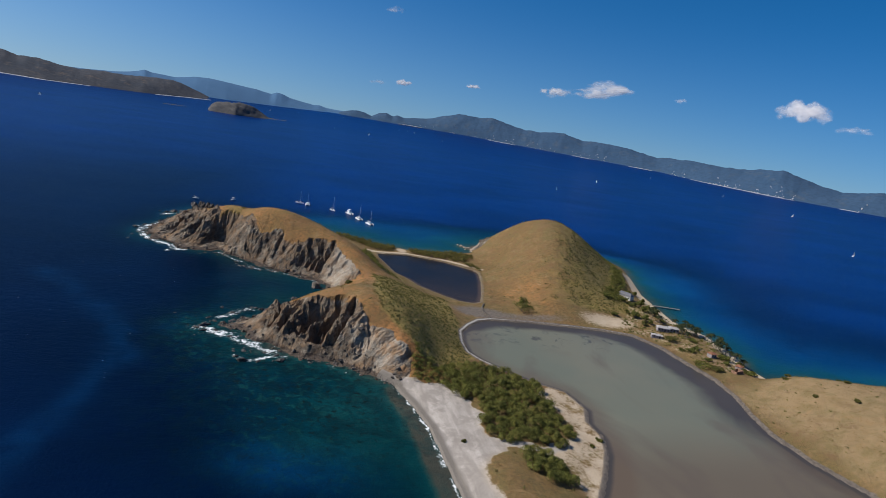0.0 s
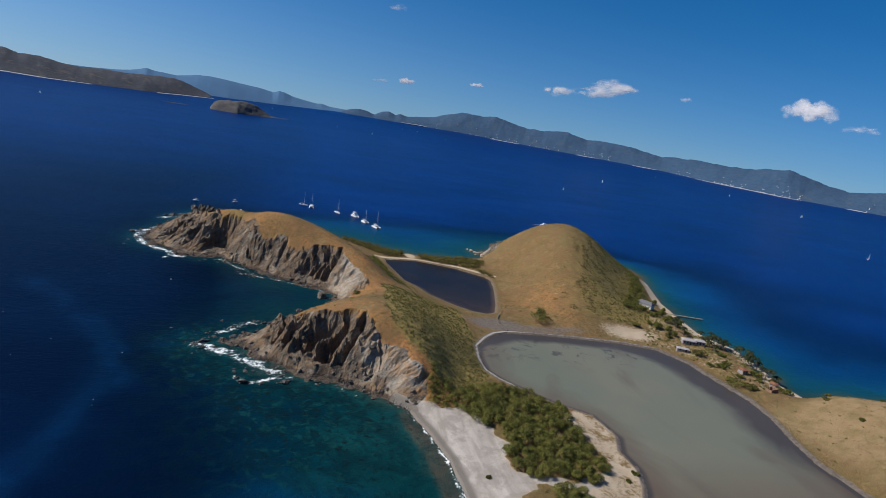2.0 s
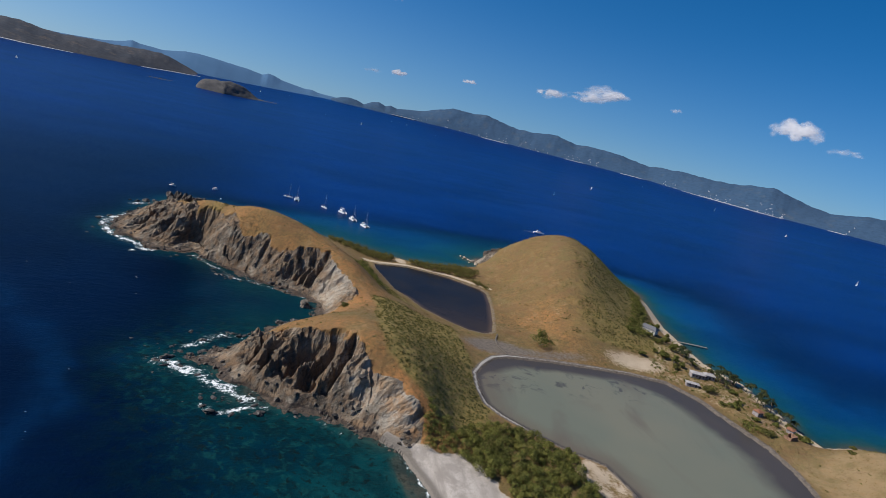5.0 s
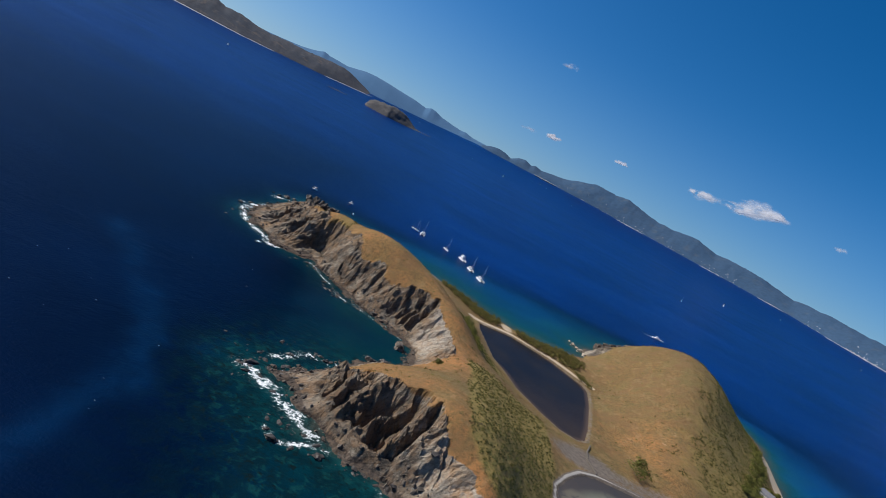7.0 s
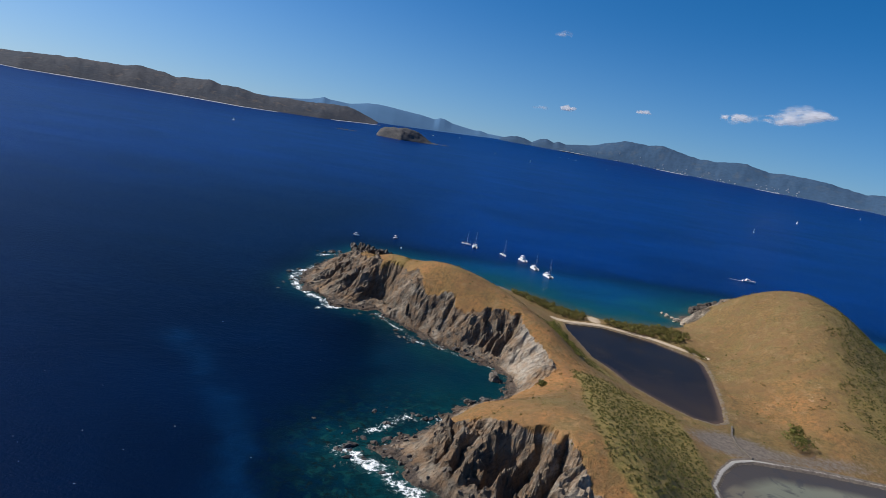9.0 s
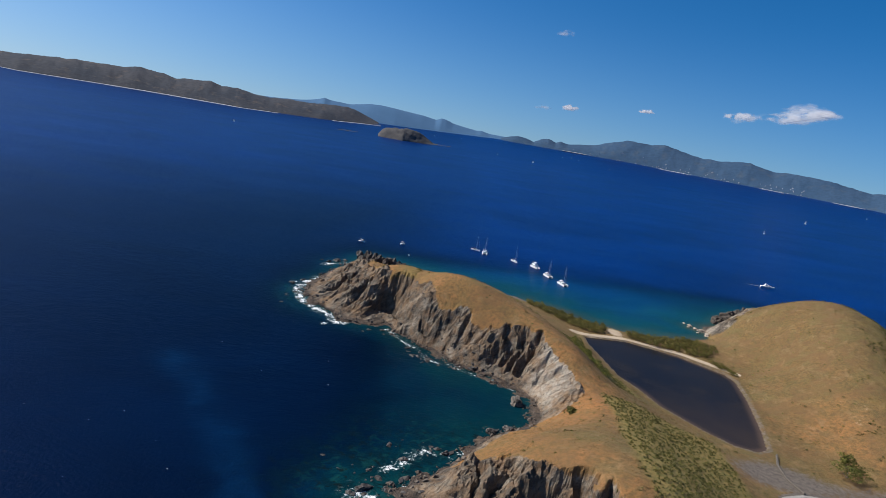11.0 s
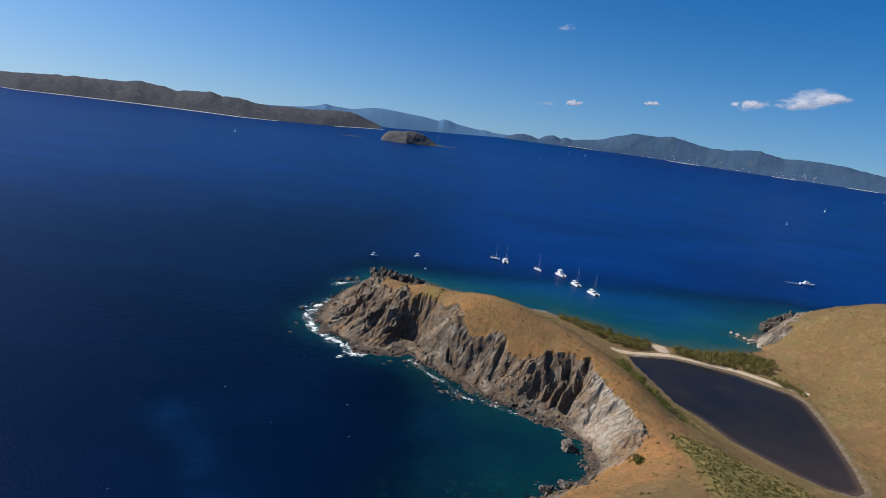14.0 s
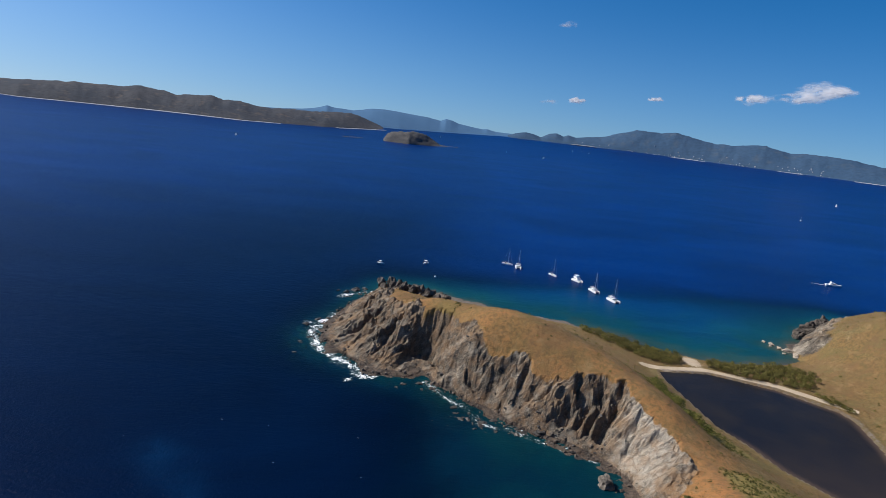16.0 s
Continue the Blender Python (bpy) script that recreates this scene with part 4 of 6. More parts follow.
# surf: along the windward ledges, as strips of white water with gaps
SURF_BLUFF = [(-4, 147), (3, 141), (12, 138), (20, 130), (28, 124), (37, 115)]
SURF_BLUFF_BACK = [(3, 163), (10, 170), (18, 181), (28, 178), (41, 187)]
SURF_LEDGE = [(17, 109), (23, 106), (32, 109), (41, 112)]
SURF_TIP = [(-77, 396), (-82, 378), (-84, 360), (-77, 343), (-66, 328), (-51, 317), (-42, 307)]
SURF_APRON = [(-14, 309), (-4, 299), (6, 286), (14, 274), (28, 269), (44, 263), (58, 256), (70, 248)]
sfx, sfy = SX + 7 * (fbm(SX / 9, SY / 9, 3, 15) - 0.5), SY + 7 * (fbm(SX / 9, SY / 9, 3, 16) - 0.5)
FOAM = 0.0
for line, broad, force in ((SURF_BLUFF, 6.0, 0.88), (SURF_BLUFF_BACK, 3.0, 0.8), (SURF_LEDGE, 2.8, 0.85), (SURF_TIP, 5.0, 0.95), ([(-84, 372), (-90, 377)], 2.6, 1.0), ([(-82, 436), (-70, 448), (-60, 455)], 3.2, 0.95), (SURF_APRON, 2.8, 0.74), ([(-52, 303), (-43, 308)], 2.4, 0.9), ([(60, 111), (67, 101), (77, 95)], 2.0, 0.5)):
    FOAM = np.maximum(FOAM, force * np.exp(-(line_distance(sfx, sfy, line) / broad) ** 2))
FOAM = np.clip(np.maximum.reduce([FOAM, 0.40 * step(offshore, 3.0, 0.5) * rocky_shore, 0.85 * step(np.abs(offshore - 1.0), 2.0, 0.5) * step(SX, 85, 97) * step(SX, 140, 120) * step(SY, 95, 85)]), 0, 1)
water = grid_object("sea", SX, SY, SZ, SEA, {"shallow": SHALLOW, "reef": REEF, "streak": np.clip(STREAK, 0, 1), "foam": FOAM, "open": OPEN_SEA_SHEEN, "lagoon": np.clip(0.5 * blob(SX, SY, 44, 16, 26, 20) + step(SX, 300, 360) * step(SY, 560, 460) + blob(SX, SY, 150, 470, 130, 80), 0, 1)})
tagged(water, "deep blue sea with turquoise shallows and white surf", "sea", kind="structure")

def whitecaps():
    """Small white flecks on windward water: breaking crests and solid stand-ins for sun glints."""
    rng = np.random.default_rng(31)
    verts, faces = [], []
    for _ in range(28):
        x, y = rng.uniform(-170, -20), rng.uniform(70, 300)
        turn, half = rng.uniform(-0.5, 0.5), rng.uniform(0.15, 0.42)
        n = len(verts)
        for k in range(9):
            a = math.tau * k / 9
            r = half * rng.uniform(0.6, 1.2)
            px, py = r * math.cos(a), 0.45 * r * math.sin(a)
            verts.append((x + px * math.cos(turn) - py * math.sin(turn), y + px * math.sin(turn) + py * math.cos(turn), 0.05))
        verts.append((x, y, 0.22))
        faces.extend((n + k, n + (k + 1) % 9, n + 9) for k in range(9))
    return tagged(mesh_object("whitecaps", verts, faces, plain("foam_and_glint_white", (0.70, 0.72, 0.74), 0.8, wear=0.15)), "small white crests and sun-glint flecks on dark blue water", "whitecaps", kind="stuff")


whitecaps()

# ---- ponds ----
def pond(name, outline, level, material, label, fields):
    xs, ys = [p[0] for p in outline], [p[1] for p in outline]
    X, Y = np.meshgrid(np.arange(min(xs) - 3, max(xs) + 3, 2.0), np.arange(min(ys) - 3, max(ys) + 3, 2.0))
    d = outline_distance(X, Y, outline)
    return tagged(grid_object(name, X, Y, np.full(X.shape, level), material, fields(X, Y, d), d > -1.5), label, "pond", kind="structure")


# margin here also carries the brown reflection put into the south end's colour
pond("pond", POND_NORTH, 0.24, DARK_POND, "dark still salt pond behind the mangroves", lambda x, y, d: {"margin": np.clip(step(d, 5, 0) * step(x - 0.7 * y, -75, -55) + 0.22 * step(y, 300, 232), 0, 1)})
pond("pond", POND_SOUTH, 0.24, SILT, "grey silty salt pond with a dark margin",
     lambda x, y, d: {"margin": np.clip(step(line_distance(x, y, POND_SOUTH_E[2:11]), 42, 4) * (0.4 + 0.6 * step(y, 10, 110)) + 0.9 * step(line_distance(x, y, POND_SOUTH_E[10:] + [(186, 190), (165, 178)]), 22, 3) + 0.8 * step(d, 5, 1), 0, 1),
                      "south": step(y, 60, 0) * 0.8 + 0.5 * step(d, 16, 3), "wisp": step(y, 140, 160)})


# ---- distant land ----
def from_eye(az, elev):
    """A place on the far water: heading to the left of +y and angle to the horizontal, in degrees; also the scale there."""
    real = EYE_Z / math.tan(radians(-elev))
    near, lift = squeezed(real)
    a = radians(az)
    return Vector((EYE_X - math.sin(a) * float(near), EYE_Y + math.cos(a) * float(near), float(lift) if real > 3000 else 0.0)), float(near) / real


FAR_RELIEF = {}


def far_land(name, label, water_line, crest, deep, material, seed, rough=0.10, spurs=0.30, beaches=(0.3, 2.0, 1.0)):
    """A hilly island from its shore and its crest, both as (heading, angle)."""
    az = np.arange(crest[0][0], crest[-1][0], -0.12)
    shore_e = np.interp(-az, [-a for a, _ in water_line], [e for _, e in water_line])
    crest_e = np.interp(-az, [-a for a, _ in crest], [e for _, e in crest])
    real = EYE_Z / np.tan(np.radians(-shore_e))
    near, lift = squeezed(real)
    lift = np.where(real > 3000, lift, 0)
    scale = near / real
    rows = np.concatenate([np.concatenate([[0, 0.005, 0.014, 0.02], np.linspace(0.05, 0.5, 11)]), np.linspace(0.58, 1, 6)])
    D, A = np.meshgrid(rows, az, indexing="ij")
    reach = near[None] + D * deep * scale[None]
    top = EYE_Z + (near + 0.5 * deep * scale) * np.tan(np.radians(crest_e)) - lift
    t = np.where(D <= 0.5, D / 0.5, (1 - D) / 0.5)
    body = np.sin(np.clip(t, 0, 1) * math.pi / 2) ** 0.85
    spur = fbm(A * 0.55 + seed, D * 2.5, 4, seed)
    body = body * (1 - (1 - t) * spurs * spur) + rough * ((fbm(A * 1.7, D * 8 + seed, 4, seed + 5) - 0.5) + 0.3 * (fbm(A * 5.0, D * 14 + seed, 3, seed + 6) - 0.5)) * np.minimum(1, 4 * t)
    z = lift[None] - 6 + (np.maximum(top, 2)[None] + 6) * np.clip(body, 0, None)
    x, y = EYE_X - np.sin(np.radians(A)) * reach, EYE_Y + np.cos(np.radians(A)) * reach
    ob = grid_object(name, x, y, z, material, {})
    FAR_RELIEF[label] = (az, rows, x, y, z)
    # pale beaches along its waterline, broken by headlands
    sandy = vnoise(az * beaches[0], az * 0 + seed, seed + 9) > beaches[1]
    runs = np.split(np.arange(len(az)), np.flatnonzero(np.diff(sandy.astype(int))) + 1)
    for run in runs:
        if not sandy[run[0]] or len(run) < 4:
            continue
        bm = bmesh.new()
        last = None
        for k in run:
            swell = 0.35 + 0.65 * math.sin(math.pi * (k - run[0]) / (len(run) - 1))
            a, base, rise = radians(float(az[k])), float(lift[k]), 7.5 * float(scale[k]) * swell * beaches[2]
            row = [bm.verts.new((EYE_X - math.sin(a) * (float(near[k]) + d), EYE_Y + math.cos(a) * (float(near[k]) + d), base + h)) for d, h in ((-14, -1.0), (-9, rise * 0.5), (4, rise), (30, -3.0))]
            if last:
                for p in range(3):
                    bm.faces.new((last[p], last[p + 1], row[p + 1], row[p]))
            last = row
        part("beach", bm, FAR_SAND, ob, "pale sandy beach, greyed by haze")
    return tagged(ob, label, "island")


# this farthest land owes its blue to haze put into the material colour
far_land("island", "remote mountainous island, blue with haze, on the horizon", [(20, -1.25), (6, -1.22), (-2, -0.95), (-8, -0.75)],
         [(19, -0.5), (17.0, -0.42), (15.0, -0.25), (14.0, -0.08), (13.4, 0.06), (12.8, 0.30), (12.2, 0.16), (11.3, 0.12), (10.4, 0.08), (9.4, 0.27), (8.6, 0.42), (7.6, 0.48), (6.8, 0.44), (5.6, 0.36), (4.4, 0.25), (3.4, 0.20), (2.5, 0.06), (2.1, 0.0), (1.6, 0.22), (1.1, 0.16), (0.4, -0.08), (-0.9, -0.26), (-1.9, -0.37), (-2.4, -0.31), (-3.2, -0.47), (-4.8, -0.50), (-6, -0.6), (-7, -0.7)], 1800, HAZE_BLUE_HILLS, 11, 0.02, spurs=0.12)
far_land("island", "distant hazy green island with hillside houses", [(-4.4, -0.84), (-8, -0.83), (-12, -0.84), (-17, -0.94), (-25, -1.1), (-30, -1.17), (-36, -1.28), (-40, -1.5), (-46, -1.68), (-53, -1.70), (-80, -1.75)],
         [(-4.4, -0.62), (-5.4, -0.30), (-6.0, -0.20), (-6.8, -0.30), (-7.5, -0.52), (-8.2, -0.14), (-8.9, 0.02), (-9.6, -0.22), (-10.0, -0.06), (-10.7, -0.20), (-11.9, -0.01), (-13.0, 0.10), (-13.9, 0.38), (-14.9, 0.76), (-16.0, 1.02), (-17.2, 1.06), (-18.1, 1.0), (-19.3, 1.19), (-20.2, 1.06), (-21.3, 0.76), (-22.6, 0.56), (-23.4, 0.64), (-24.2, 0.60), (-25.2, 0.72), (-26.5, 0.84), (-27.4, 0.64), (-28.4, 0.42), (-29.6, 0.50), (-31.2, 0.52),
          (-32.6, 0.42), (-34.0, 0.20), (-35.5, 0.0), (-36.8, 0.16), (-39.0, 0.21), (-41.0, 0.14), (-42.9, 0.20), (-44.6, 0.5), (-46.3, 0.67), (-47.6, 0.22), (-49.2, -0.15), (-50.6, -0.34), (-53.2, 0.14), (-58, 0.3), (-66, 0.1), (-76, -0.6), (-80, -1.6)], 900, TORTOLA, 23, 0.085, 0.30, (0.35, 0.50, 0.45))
far_land("island", "long brown scrub-covered island greyed by haze, with pale beaches", [(60, -1.5), (38, -1.52), (36.6, -1.62), (33, -1.65), (28, -1.70), (24, -1.77), (20, -1.85), (16, -1.78), (13, -1.72), (11, -1.64), (7, -1.42)],
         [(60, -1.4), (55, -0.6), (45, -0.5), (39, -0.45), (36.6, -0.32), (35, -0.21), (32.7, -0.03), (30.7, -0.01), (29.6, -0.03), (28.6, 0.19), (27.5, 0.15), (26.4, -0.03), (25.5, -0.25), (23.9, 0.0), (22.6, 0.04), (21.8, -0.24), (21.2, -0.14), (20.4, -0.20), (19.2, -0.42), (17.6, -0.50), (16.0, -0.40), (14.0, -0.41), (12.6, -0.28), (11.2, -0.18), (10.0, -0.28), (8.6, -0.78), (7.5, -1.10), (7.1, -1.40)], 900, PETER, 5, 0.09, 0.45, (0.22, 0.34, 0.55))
far_land("island", "small brown rocky islet with a low cliff, slightly hazed", [(9, -2.40), (5, -2.48), (0, -2.36)],
         [(7.4, -2.2), (7.15, -1.80), (6.75, -1.50), (6.2, -1.44), (5.2, -1.33), (4.5, -1.34), (3.5, -1.46), (2.9, -1.75), (2.4, -2.05), (2.0, -2.24), (1.2, -2.31), (0.3, -2.35)], 160, ISLET, 9, 0.22)
far_land("islet", "low line of rocks awash beside the islet", [(12, -2.42), (9, -2.35)], [(11.2, -2.41), (10.6, -2.36), (10.3, -2.30), (9.9, -2.37), (9.4, -2.35), (9.2, -2.36)], 30, ISLET, 3, 0.3)


def far_houses():
    rng = np.random.default_rng(8)
    heads, rows, X, Y, Z = FAR_RELIEF["distant hazy green island with hillside houses"]
    verts, faces = [], []
    for _ in range(560):
        az = -10 - 62 * rng.random() ** 0.8
        if vnoise(np.array(az * 0.9), np.array(3.0), 4) < 0.40:
            continue
        j = int(np.argmin(np.abs(heads - az)))
        deep = 0.012 + 0.13 * rng.random() ** 4.0
        i = int(np.searchsorted(rows, deep)) - 1
        f = (deep - rows[i]) / (rows[i + 1] - rows[i])
        c = Vector([float(v[i, j] * (1 - f) + v[i + 1, j] * f) for v in (X, Y, Z)])
        a = radians(float(heads[j]))
        sc = 0.26 + 0.20 * rng.random()
        w, h = rng.uniform(4, 11) * sc, rng.uniform(2.6, 5.0) * sc
        right, back = Vector((math.cos(a), math.sin(a), 0)), Vector((-math.sin(a), math.cos(a), 0))
        n = len(verts)
        for dz in (-4, h):
            for p, q in ((-1, -1), (1, -1), (1, 1), (-1, 1)):
                verts.append(c + right * (p * w) + back * (q * 4) + Vector((0, 0, dz)))
        verts.extend(c + right * (p * w * 0.8) + Vector((0, 0, h * 1.5)) for p in (-1, 1))
        faces.extend([(n, n + 1, n + 5, n + 4), (n + 1, n + 2, n + 6, n + 5), (n + 2, n + 3, n + 7, n + 6), (n + 3, n, n + 4, n + 7), (n + 4, n + 5, n + 9, n + 8), (n + 6, n + 7, n + 8, n + 9), (n + 5, n + 6, n + 9), (n + 7, n + 4, n + 8)])
    return tagged(mesh_object("houses", verts, faces, FAR_HOUSE), "white houses dulled by haze, scattered over a distant hillside", "houses", kind="stuff")


far_houses()


# ---- sprays of small leaves or shreds ----
def leaf_cloud(rng, centres, radii, per, size, lower=-0.25):
    """Leaf sprays over the shells of many crowns: vertices and quads."""
    n = len(centres)
    c, r = np.repeat(centres, per, 0), np.repeat(radii, per, 0)
    d = rng.normal(size=(n * per, 3))
    d /= np.linalg.norm(d, axis=1, keepdims=True)
    d[:, 2] = np.where(d[:, 2] < lower, -d[:, 2], d[:, 2])
    p = c + d * r * (0.62 + 0.5 * rng.random((n * per, 1)))
    nrm = d + 0.5 * rng.normal(size=d.shape)
    nrm /= np.linalg.norm(nrm, axis=1, keepdims=True)
    a = np.cross(nrm, rng.normal(size=d.shape))
    a /= np.linalg.norm(a, axis=1, keepdims=True)
    b = np.cross(nrm, a)
    s = size * (0.55 + 0.9 * rng.random((n * per, 1)))
    quad = np.stack([p - a * s, p + b * s * 0.6, p + a * s, p - b * s * 0.6], 1).reshape(-1, 3)
    return quad, np.arange(n * per * 4).reshape(-1, 4)


# ---- clouds ----
def cloud(az, elev, wide, high, seed, label):
    reach = 4700.0 if az < -20 else 4250.0
    thin = "faint" in label or "thin" in label or "flat" in label
    a = radians(az)
    c = Vector((EYE_X - math.sin(a) * reach, EYE_Y + math.cos(a) * reach, EYE_Z + reach * math.tan(radians(elev))))
    half, tall = reach * radians(wide * 1.0) / 2, reach * radians(high)
    rng = random.Random(seed)
    X, Z = np.meshgrid(np.linspace(-1.15, 1.15, 110), np.linspace(-0.7, 1.5, 80))
    rise = 0.5 if wide > 5 else 0.08
    wx_, wz_ = X + 0.34 * (fbm(X * 3.2 + seed, Z * 3.2, 3, seed, 0.5) - 0.5), Z + 0.50 * (fbm(X * 2.6, Z * 2.6 + seed, 3, seed + 1) - 0.5)
    T = np.zeros(X.shape)
    for k in range(9):
        t = -0.7 + 1.4 * k / 8 + rng.uniform(-0.08, 0.08)
        q = rng.uniform(0.0, 0.35) * (1 - t * t) + rise * t + 0.12
        r = rng.uniform(0.24, 0.42) * (1.1 - 0.55 * abs(t))
        T = T + 1.3 * r * np.clip(1 - ((wx_ - t) / (1.25 * r)) ** 2 - ((wz_ - q) / (r * 1.4)) ** 2, 0, None) ** 1.7
    bulge = 0.14 * np.sqrt(T + 0.01) + 0.012 * (fbm(X * 4, Z * 4 + seed, 3, seed + 3) - 0.5)
    T = T * np.clip(2.4 * (fbm(X * 3.0 + seed, Z * 3.0, 4, seed + 2, 0.5) - 0.24), 0, 1.5)
    veil = (1 - np.exp(-T * (0.9 if thin else 2.4))) * (0.5 if thin else 0.86)
    shells = [grid_object("cloud", X * half, side * bulge * half + 1.1 * Z * tall, Z * tall, CLOUD, {"veil": veil}, T > 0.002) for side in (-1, 1)]
    ob = shells[0]
    bm = bmesh.new()
    for shell in shells:
        bm.from_mesh(shell.data)
    bm.to_mesh(ob.data)
    bm.free()
    bpy.data.objects.remove(shells[1])
    ob.matrix_world = Matrix.Translation(c) @ pose(0, 0, 0, 0, 0, az)
    return tagged(ob, label, "cloud", "small clouds")


for az, elev, wide, high, seed, label in ((-29.4, 4.9, 6.6, 1.35, 11, "bright white cumulus cloud with a ragged top"), (-24.7, 4.25, 3.0, 0.95, 2, "small white cumulus cloud"), (-46.1, 5.2, 4.4, 1.8, 3, "bright white heaped cumulus cloud"),
                                          (-49.8, 4.4, 2.8, 0.7, 4, "flat white cloud low in the sky"), (-17.1, 3.75, 1.5, 0.4, 5, "tiny white cloud puff"), (-10.2, 3.0, 1.7, 0.6, 6, "small white cloud puff"), (-7.8, 2.7, 1.8, 0.45, 7, "thin white cloud shred"),
                                          (-36.3, 5.2, 1.2, 0.5, 8, "faint small cloud puff"), (-8.5, 9.4, 1.8, 0.8, 9, "faint wispy white cloud")):
    cloud(az, elev, wide, high, seed, label)


# ---- rocks ----
def rock_mesh(bm, c, size, seed, flat=0.8):
    rng = random.Random(seed)
    c = Vector(c)
    sub = bmesh.ops.create_icosphere(bm, subdivisions=3, radius=1.0, matrix=Matrix.Identity(4))
    turn = Euler((rng.uniform(-0.5, 0.5), rng.uniform(-0.5, 0.5), rng.uniform(0, 6.3))).to_matrix()
    stretch = Vector((rng.uniform(0.8, 1.3), rng.uniform(0.6, 0.95), flat * rng.uniform(0.8, 1.2)))
    for v in sub["verts"]:
        p = v.co.copy()
        k = 1 + 0.5 * noise.noise(p * 1.1 + Vector((seed * 3.1, 0, 0))) + 0.34 * noise.noise(p * 2.3 + Vector((0, seed, 0))) + 0.20 * noise.noise(p * 5.5 + Vector((0, seed, 3)))
        p = Vector((p.x * stretch.x, p.y * stretch.y, p.z * stretch.z)) * k
        v.co = c + turn @ p * size
    return bm


def rock(x, y, z, size, seed, material, label, flat=0.8):
    ob = part("rock", rock_mesh(bmesh.new(), (0, 0, 0), size, seed, flat), material)
    ob.location = (x, y, z)
    return tagged(ob, label, "rock", "rocks along the shore")


rock(63, 236, 0.6, 3.6, 2, STONE, "dark boulder standing in the cove water")
rock(56, 208, 0.3, 2.6, 3, WET_STONE, "wet dark rock close to the cove shore")
rock(48, 203, 0.3, 3.0, 4, WET_STONE, "wet dark rock at the foot of the bluff")
rock(-55, 453, 7.5, 3.2, 5, WET_STONE, "dark rock knob on the headland's end", 1.3)
rock(-52, 448, 5.0, 4.2, 6, STONE, "rugged outcrop below the headland's knob")
for k, (x, y, size, tall) in enumerate(((-46, 446, 4.6, 1.2), (-40, 442, 5.4, 1.3), (-33, 438, 6.2, 1.4), (-26, 434, 6.4, 1.3), (-19, 430, 5.6, 1.1), (-12, 426, 4.6, 0.9), (-37, 436, 4.4, 1.2), (-5, 426, 3.6, 0.7), (-29, 431, 4.2, 1.0))):
    rock(x, y, ground_at(x, y) + 0.6, size, 20 + k, CREST_STONE, "dark jagged crest rock behind the grass patch", tall)
for k, (x, y, size) in enumerate(((-90, 372, 2.6), (-86, 382, 2.0), (-74, 452, 3.6), (-80, 446, 2.4), (-68, 458, 3.2), (-83, 352, 2.0), (-2, 150, 2.8), (-6, 146, 2.0), (22, 106, 3.0), (18, 110, 1.8), (41, 107, 2.6), (30, 105, 1.6), (27, 181, 2.2), (10, 172, 1.8))):
    rock(x, y, -0.35, size, 40 + k, WET_STONE, "wave-washed dark rock in the surf", 0.5)
for k, (x, y, size) in enumerate(((228, 437, 1.5), (231, 432, 2.2), (228, 428, 1.1), (233, 425, 1.9), (236, 420, 2.6), (231, 415, 1.3), (237, 411, 2.8), (241, 405, 2.3), (243, 413, 1.7), (245, 420, 2.4), (239, 426, 1.2))):
    rock(x, y, 0.2, size, 60 + k, PALE_STONE, "pale sun-bleached boulder of the small spit", 0.6)
for k, (x, y, size) in enumerate(((262, 456, 3.6), (270, 464, 4.4), (280, 473, 4.6), (290, 484, 5.0), (300, 492, 5.0), (312, 503, 5.2), (276, 462, 4.0))):
    rock(x, y, max(0.8, ground_at(x, y)) + 0.8, size, 80 + k, CREST_STONE, "dark rock at the foot of the grassy hill", 0.9)


def boulder_field():
    rng = np.random.default_rng(4)
    bm = bmesh.new()
    j, i = np.where((SHORE > -3.5) & (SHORE < 5) & (GX < 112) & (GY > 84) & (0.5 * GX + GY < 470) & ~((GX > 0) & (GY > 380)))
    for n in rng.choice(len(j), 620, replace=False):
        x, y = GX[j[n], i[n]], GY[j[n], i[n]]
        size = 0.3 + 1.0 * rng.random() ** 3
        sub = bmesh.ops.create_icosphere(bm, subdivisions=1, radius=size, matrix=Matrix.Translation((x, y, max(0.0, GZ[j[n], i[n]]) + 0.15 * size)) @ Euler((rng.random() * 3, rng.random() * 3, 0)).to_matrix().to_4x4() @ Matrix.Diagonal((1.3, 0.9, 0.7, 1)))
        for v in sub["verts"]:
            v.co += Vector(rng.uniform(-0.28, 0.28, 3) * size)
    return tagged(part("boulders", bm, plain("shore_boulders", (0.150, 0.120, 0.094), 0.85, wear=0.35, scale=0.25)), "brown boulders strewn along the foot of the cliffs", "boulders", kind="stuff")


boulder_field()


